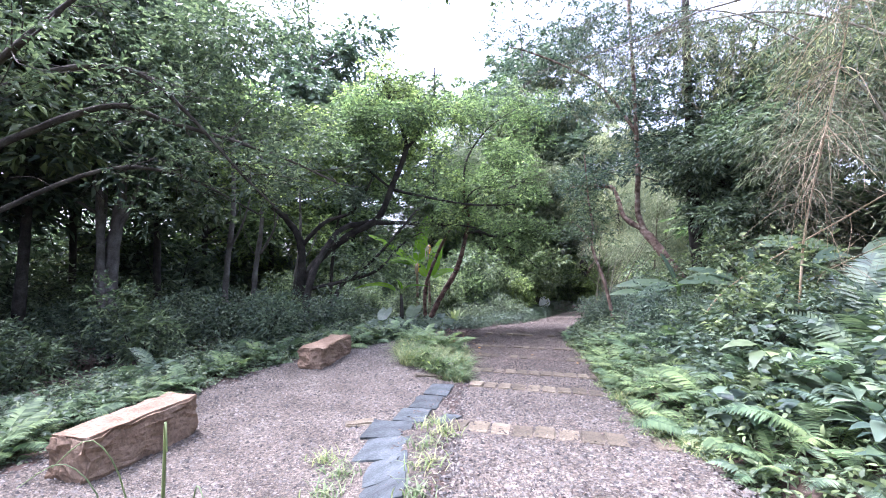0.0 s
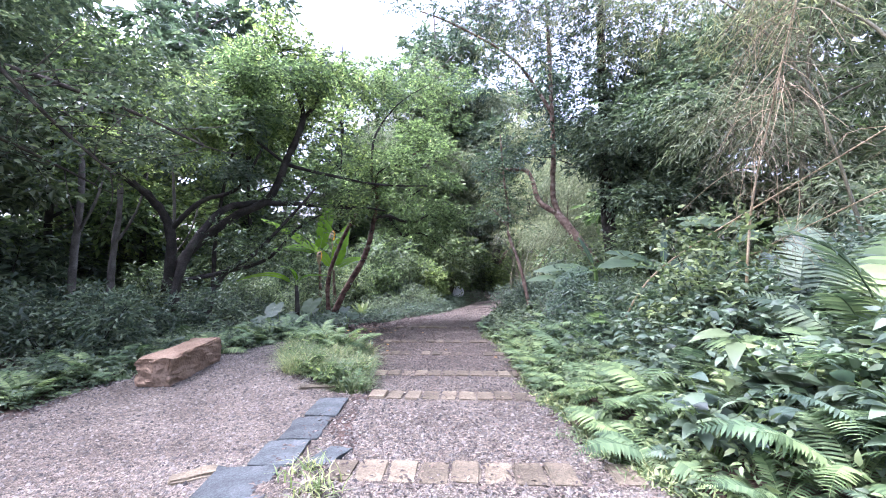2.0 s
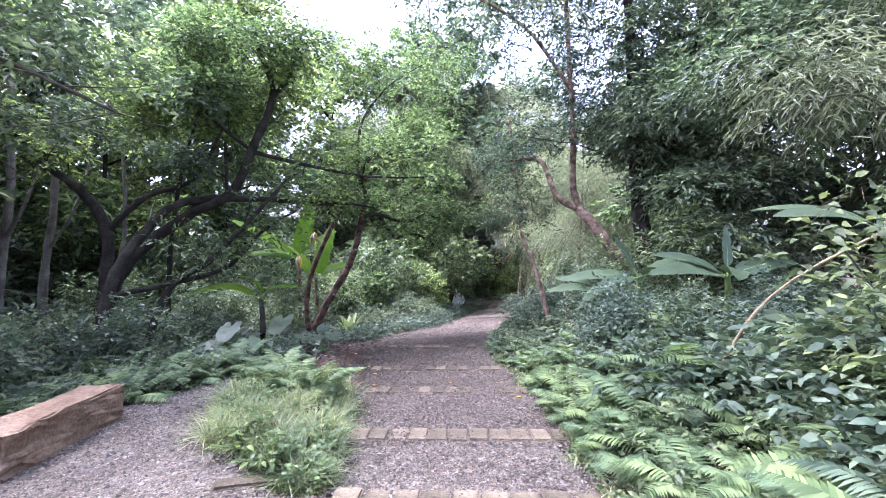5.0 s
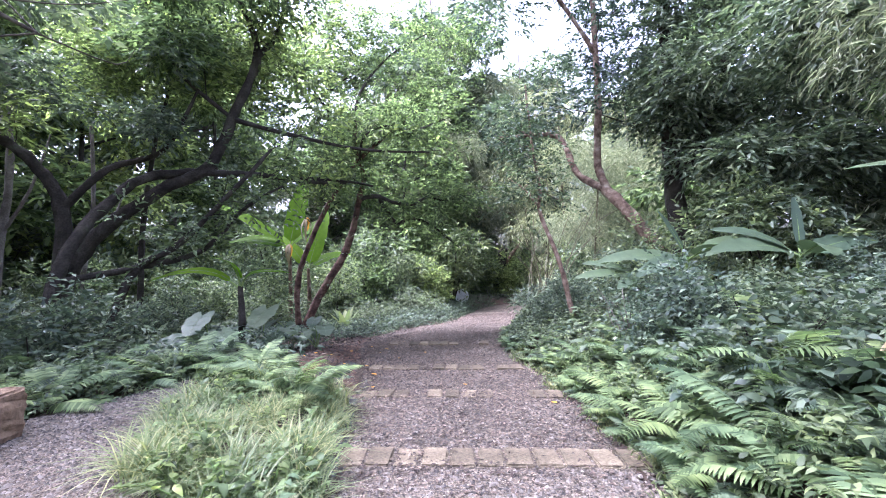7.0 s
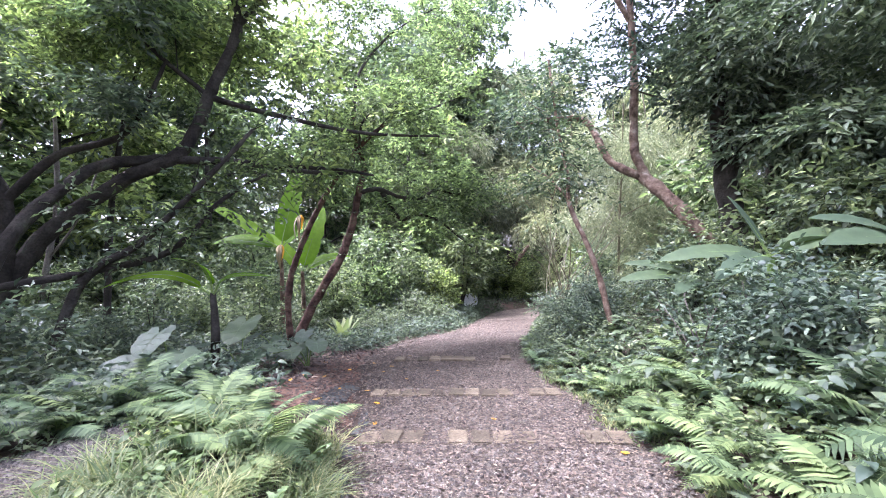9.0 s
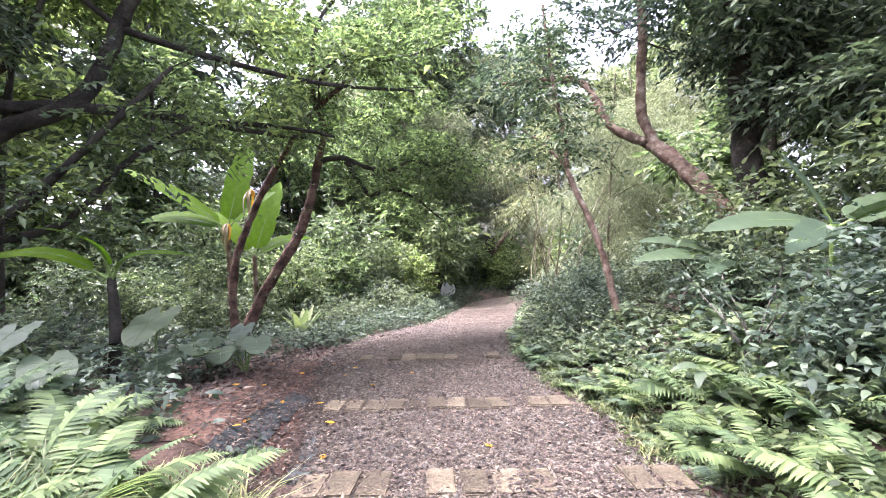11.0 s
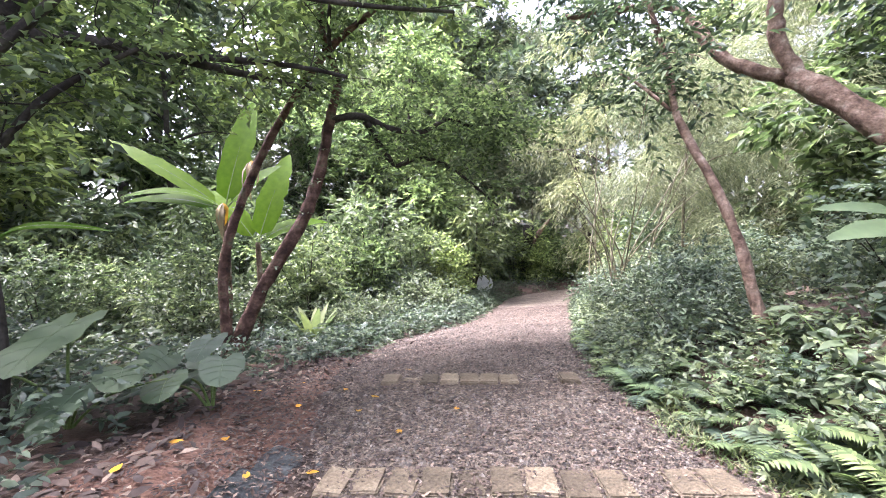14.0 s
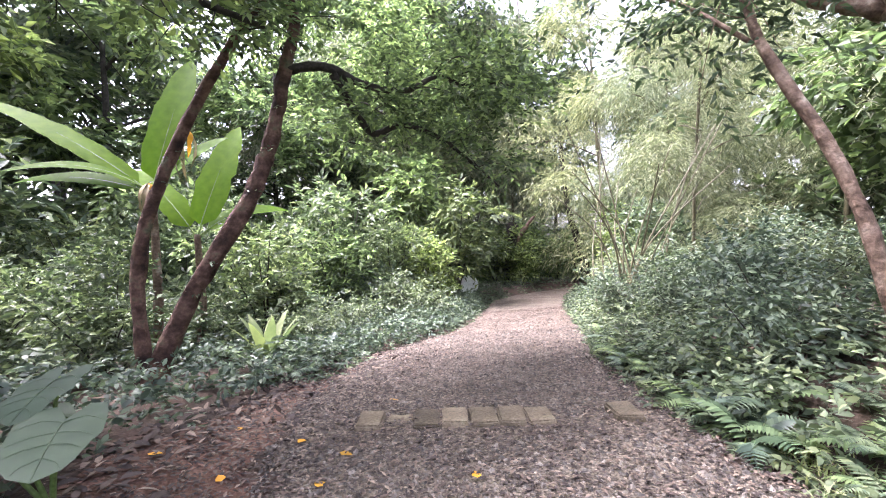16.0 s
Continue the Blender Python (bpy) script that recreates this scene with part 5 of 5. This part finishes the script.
def banana(x, y, h, blades, label, stem_mat=BARK_BROWN, mat=LEAF_BANANA, r=0.08):
    ob = empty("banana_plant", x, y, float(level(x, y)), label, "banana plant", "banana plants")
    q = np.random.default_rng(int(abs(x * 77 + y * 13)))
    v, f = tube_data([(0, 0, -0.1), (0.03, 0.02, h * 0.5), (0, 0, h)], r, r * 0.55, 9, 4, 0.05, q)
    part_mesh("stem", mesh_of("stem", v, f, stem_mat), ob)
    for yaw, up, L, W, sag in blades:
        v, f = blade_data(L, W, 16, (0.62, 0.5), 0.16, 0.0, sag, 0, 0.22, q)
        lf = part_mesh("leaf", mesh_of("leaf", v, f, mat), ob, pose(0, 0, h - 0.05, up, -30 * math.sin(radians(yaw)), yaw) @ pose(0, 0.2, 0))
        s = np.linspace(0, 1, 9)
        rib = np.vstack([[0, -0.26, 0.0], np.stack([0 * s, L * (s - 0.16 * sag * s * s), -L * sag * s * s * 0.6 - 0.008], 1)])
        v, f = tube_data(rib, 0.018, 0.004, 5, 1, 0)
        part_mesh("midrib", mesh_of("midrib", v, f, STEM_GREEN), lf)
    return ob


banana(-1.15, 19.0, 2.65, [(-14, 78, 2.2, 0.7, 0.15), (64, 46, 2.5, 0.5, 0.3), (80, 22, 1.7, 0.45, 0.5), (-60, 58, 1.2, 0.5, 0.4), (115, 35, 1.4, 0.36, 0.9)], "young banana plant with upright bright green leaves")
banana(-0.62, 19.2, 2.0, [(-20, 76, 1.9, 0.66, 0.2), (-60, 45, 1.3, 0.5, 0.8), (40, 60, 1.5, 0.5, 0.4)], "banana plant with broad light green leaves")
banana(-1.35, 13.9, 1.3, [(80, 50, 1.3, 0.24, 1.5), (-95, 62, 0.7, 0.14, 1.6), (150, 70, 0.8, 0.18, 1.2)], "thin banana stem with a single bowed leaf", BARK_DARK)
banana(7.4, 10.5, 1.15, [(95, 18, 1.7, 0.5, 0.45), (70, 35, 1.3, 0.42, 0.5), (-85, 25, 1.5, 0.46, 0.5), (140, 20, 1.4, 0.44, 0.6), (-20, 72, 0.9, 0.2, 0.2)], "banana plant with broad grey-green leaves on the bank", STEM_GREEN, LEAF_EAR)
banana(6.6, 13.0, 0.95, [(92, 14, 1.5, 0.36, 0.4), (70, 30, 1.2, 0.34, 0.5), (125, 8, 1.2, 0.34, 0.5), (-60, 40, 1.1, 0.34, 0.6)], "low banana plant with long grey-green leaves under the bent tree", STEM_GREEN, LEAF_EAR)
banana(6.2, 11.4, 1.3, [(88, 12, 1.5, 0.4, 0.4), (115, 5, 1.3, 0.36, 0.5), (-80, 28, 1.4, 0.42, 0.4), (20, 70, 0.8, 0.18, 0.2), (170, 25, 1.1, 0.36, 0.6)], "broad-leaved banana plant with long leaves over the path edge", STEM_GREEN, LEAF_EAR)
banana(7.9, 8.3, 1.5, [(80, 30, 1.7, 0.5, 0.6), (120, 18, 1.6, 0.46, 0.6), (40, 40, 1.5, 0.44, 0.7), (-80, 40, 1.5, 0.44, 0.7)], "large broad-leaved banana plant on the bank", STEM_GREEN, LEAF_EAR)
stalk = empty("tall_grass", -1.3, 2.0, float(level(-1.3, 2.0)), "a few tall bent grass stalks beside the clearing", "grass")
for dx, dy, h, w, lean in ((0, 0, 1.08, 0.026, 0.06), (-0.1, 0.05, 0.98, 0.014, -0.2), (-0.22, 0.1, 0.85, 0.012, -0.25), (0.05, 0.1, 0.75, 0.014, 0.1)):
    v, f = tube_data([(dx, dy, -0.05), (dx + lean * 0.4, dy, h * 0.7), (dx + lean, dy - 0.05, h), (dx + lean * 1.7, dy - 0.1, h * 0.9)], w * 0.5, 0.002, 4, 4, 0)
    part_mesh("blade", mesh_of("blade", v, f, LEAF_GRASS), stalk)
for x, y, h, yaws in ((-0.62, 18.85, 3.5, (-100, -140, 170, 120)), (-1.12, 18.8, 2.7, (140, -120, 180))):
    ob = empty("dead_leaf_bunch", x, y, float(level(x, y)) + h, "withered brown banana leaves hanging from the stem", "dead leaves", "withered leaves")
    for i, yaw in enumerate(yaws):
        v, f = blade_data(0.42 if i == 1 else 0.6 + 0.08 * i, 0.12, 9, (0.7, 0.6), 0.6, 0.1, 1.2, 0, 0.6, brg0)
        part_mesh("leaf", mesh_of("leaf", v, f, LEAF_YELLOW if i == 1 else LEAF_DEAD), ob, pose(0, 0, 0, -50, 0, yaw), "orange half-withered leaf" if i == 1 else "")
for x, y, s_ in ((5.05, 11.3, 1.0), (5.5, 10.6, 0.9)):
    ob = empty("twiggy_shrub", x, y, float(level(x, y)), "half-bare shrub with pale thin twisting twigs", "shrub", "twiggy shrubs")
    tips = []
    for i in range(9):
        a, e = i * 0.7 + brg0.uniform(0, 0.5), brg0.uniform(0.3, 0.8) * s_
        top = np.array([np.cos(a) * e, np.sin(a) * e, brg0.uniform(0.7, 1.25) * s_])
        v, f = tube_data([(0, 0, -0.05), top * [0.3, 0.3, 0.45] + brg0.normal(0, 0.05, 3), top * [0.8, 0.8, 0.8] + brg0.normal(0, 0.06, 3), top], 0.014, 0.004, 5, 4, 0)
        part_mesh("stem", mesh_of("stem", v, f, BARK_PALE), ob)
        tips.append(top + np.array([x, y, float(level(x, y))]))
    crown(ob, brg0, np.array(tips), np.full((9, 3), 0.16), 60, 0.09, 0.42, LEAF_COOL, 5, 0.16)
nest = empty("nest_fern", 0.5, 18.1, float(level(0.5, 18.1)) + 0.12, "small yellow-green nest fern rosette", "fern")
for i in range(9):
    v, f = blade_data(0.85, 0.17, 7, (0.75, 0.7), 0.2, 0.0, 0.35)
    part_mesh("frond", mesh_of("frond", v, f, LEAF_GRASS), nest, pose(0, 0, -0.1, 62 + 6 * (i % 3), 0, i * 40))

# ---- bamboo over the path ----
brg = np.random.default_rng(101)


def bamboo(x, y, pts, r, n_tw, label, mat, leaf_mat, hang=0.7, n_sp=200, leaf=0.16):
    ob = empty("bamboo", x, y, float(level(x, y)), label, "bamboo", "bamboo culms")
    limb(ob, "culm", pts, r, r * 0.25, mat, brg, 6)
    o = np.array(ob.matrix_basis.translation)
    c_ = curve_points(pts, 8)
    pcs, ends = [], []
    for i in range(n_tw):
        p0 = c_[int(brg.integers(len(c_) // 3, len(c_)))]
        e = p0 + np.array([brg.normal(-0.3, 0.35), brg.normal(0, 0.4), -hang * brg.uniform(0.3, 1.3)])
        mid = (p0 + e) / 2 + [0, 0, 0.15] + brg.normal(0, 0.05, 3)
        pcs.append(tube_data(np.array([p0, mid, e]) - o, 0.005, 0.002, 3, 3, 0))
        ends += [mid, e]
    v, f = join(pcs)
    tagged(part_mesh("twig", mesh_of("twig", v, f, mat), ob), kind="stuff")
    crown(ob, brg, np.array(ends), np.full((len(ends), 3), 0.16), n_sp, leaf, 0.028 if leaf_mat == LEAF_DEAD else 0.1, leaf_mat, 5, 0.25, 0.9)


bamboo(5.6, 2.6, [(5.6, 2.6, 0.3), (5.2, 3.2, 2.6), (4.2, 4.2, 4.1), (3.4, 5.4, 4.6), (3.2, 7.0, 5.0), (1.9, 9.0, 5.34)], 0.022, 70, "long bamboo culm arching over the path", CULM, LEAF_DEAD, 0.9, 130)
bamboo(6.2, 3.6, [(6.2, 3.6, 0.4), (6.0, 4.2, 3.2), (5.2, 5.5, 5.2), (4.0, 7.5, 6.3), (3.0, 9.5, 6.6)], 0.028, 46, "long bamboo culm arching over the path", CULM, LEAF_BAMBOO, 0.9, 320)
bamboo(6.8, 4.6, [(6.8, 4.6, 0.5), (6.6, 5.4, 3.6), (5.8, 7.2, 5.6), (4.6, 9.5, 6.4), (3.6, 11, 6.6)], 0.03, 46, "long bamboo culm arching over the path", CULM, LEAF_BAMBOO, 1.0, 460)
bamboo(7.2, 6.0, [(7.2, 6.0, 0.6), (6.8, 6.8, 4.0), (5.6, 8.0, 6.0), (4.4, 9.0, 6.6)], 0.03, 50, "bamboo culm with dry hanging twigs", CULM, LEAF_DEAD, 1.2, 150)
bamboo(4.9, 5.4, [(4.5, 5.5, 0.4), (4.6, 5.5, 1.7), (4.7, 5.3, 2.9), (4.75, 5.0, 4.2), (4.6, 4.6, 5.4)], 0.016, 70, "dry straw-coloured bamboo culm with withered twigs", CULM_DRY, LEAF_DEAD, 0.9, 420, 0.2)
bamboo(4.35, 7.6, [(4.35, 7.6, 0.0), (4.6, 7.0, 0.95), (5.1, 5.1, 2.1), (5.6, 3.4, 3.1)], 0.018, 6, "leaning dry bamboo cane in the undergrowth", CULM_DRY, LEAF_DEAD, 0.5, 60, 0.13)
for k in range(16):
    a = brg.uniform(-0.8, 0.8)
    x0, y0 = 7.4 + brg.normal(0, 0.3), 19.5 + brg.normal(0, 0.3)
    b0 = float(level(x0, y0))
    tip = (x0 + a * 2.6, y0 + brg.normal(0, 0.8), b0 + brg.uniform(2.6, 4.4))
    ob = empty("bamboo", x0, y0, b0, "thin bamboo cane fanning out of a clump", "bamboo", "bamboo clump canes")
    limb(ob, "culm", [(x0, y0, b0 - 0.1), (x0 + a * 0.7, (y0 + tip[1]) / 2, b0 + 1.6), tip], 0.025, 0.008, CULM, brg, 5)

bamboo(4.7, 6.6, [(4.6, 6.9, 0.2), (4.9, 6.3, 0.9), (5.6, 5.0, 1.8), (6.2, 4.0, 2.4)], 0.014, 6, "leaning dry bamboo cane in the undergrowth", CULM_DRY, LEAF_DEAD, 0.5, 60, 0.13)

# ---- far path edge: white disc sign, broken stump ----
sz = float(level(6.3, 27.0))
sign = empty("round_sign", 6.3, 27.0, sz, "round white marker disc on a short post", "sign")
bm = bmesh.new()
bmesh.ops.create_cone(bm, cap_ends=True, segments=28, radius1=0.36, radius2=0.34, depth=0.05)
part("disc", bm, WHITE, sign, "white disc", pose(0, 0, -1.21 - sz, 90, 0, -12))
v, f = tube_data([(0, 0.06, -0.1), (0, 0.06, 0.35), (0, 0.06, max(0.5, -1.21 - sz))], 0.03, 0.03, 8, 2, 0)
part_mesh("post", mesh_of("post", v, f, BARK_DARK), sign)
stump = empty("broken_stump", 10.65, 33.0, float(level(10.65, 33)), "dark broken tree stump beside the far path", "tree stump")
limb(stump, "trunk", [(10.5, 33, -2.5), (10.65, 33, -0.3), (10.75, 33, 1.4)], 0.42, 0.26, BARK_DARK, brg, 9)
limb(stump, "limb", [(10.65, 33, -0.1), (11.3, 32.8, 1.0), (11.9, 32.7, 1.7)], 0.2, 0.06, BARK_BROWN, brg, 7)
tree = empty("young_tree", 13.4, 30.5, float(level(13.4, 30.5)), "dark leaning young tree beside the far path", "tree")
limb(tree, "trunk", [(13.8, 30.5, -2.0), (13.2, 30.5, 0.0), (12.6, 30.5, 2.0), (12.3, 30.5, 5.0)], 0.22, 0.1, BARK_DARK, brg)

# pale trunks standing in the dark wood
for x, y, h, r in ((-13.8, 26.9, 9, 0.3), (-10.7, 14.0, 8, 0.22), (-12.4, 15.5, 7, 0.1), (-7.6, 17.5, 7, 0.12), (-9.2, 18.4, 8, 0.15), (-6.4, 18.6, 6, 0.08)):
    b0 = float(level(x, y))
    tree = empty("bare_trunk", x, y, b0, "pale bare tree trunk in the dark wood", "tree", "pale trunks")
    limb(tree, "trunk", [(x - 0.1, y, b0 - 0.2), (x, y, b0 + h * 0.3), (x + 0.25, y, b0 + h * 0.6), (x + 0.2, y, b0 + h)], r, r * 0.5, BARK_PALE, brg)
    limb(tree, "limb", [(x + 0.1, y, b0 + h * 0.4), (x + 0.8, y - 0.2, b0 + h * 0.55), (x + 1.1, y, b0 + h * 0.75)], r * 0.4, 0.02, BARK_PALE, brg, 6)

# ---- fallen yellow leaves ----
v, f = blade_data(0.1, 0.06, 4, (0.6, 0.8), 0.1, 0.06, 0.1)
YELLOW = mesh_of("fallen_leaf", v, f, LEAF_YELLOW)
for x, y in ((0.55, 13.1), (0.35, 12.3), (0.28, 12.0), (-0.35, 12.6), (-0.1, 12.9), (0.9, 13.3), (1.3, 14.4), (1.6, 13.9), (0.7, 14.6), (0.2, 14.9), (1.15, 15.1), (1.4, 14.8), (0.6, 15.6), (1.1, 12.6), (2.2, 14.2), (2.4, 11.6), (0.0, 13.4), (0.3, 13.6), (1.0, 11.9), (3.2, 10.2), (2.7, 12.7), (1.9, 16.0)):
    tagged(part_mesh("fallen_leaf", YELLOW, None, pose(x, y, float(level(x, y)) + 0.035, brg.normal(0, 6), brg.normal(0, 6), brg.uniform(0, 360))), "orange-yellow fallen leaf on the ground", "fallen leaf", "fallen yellow leaves")
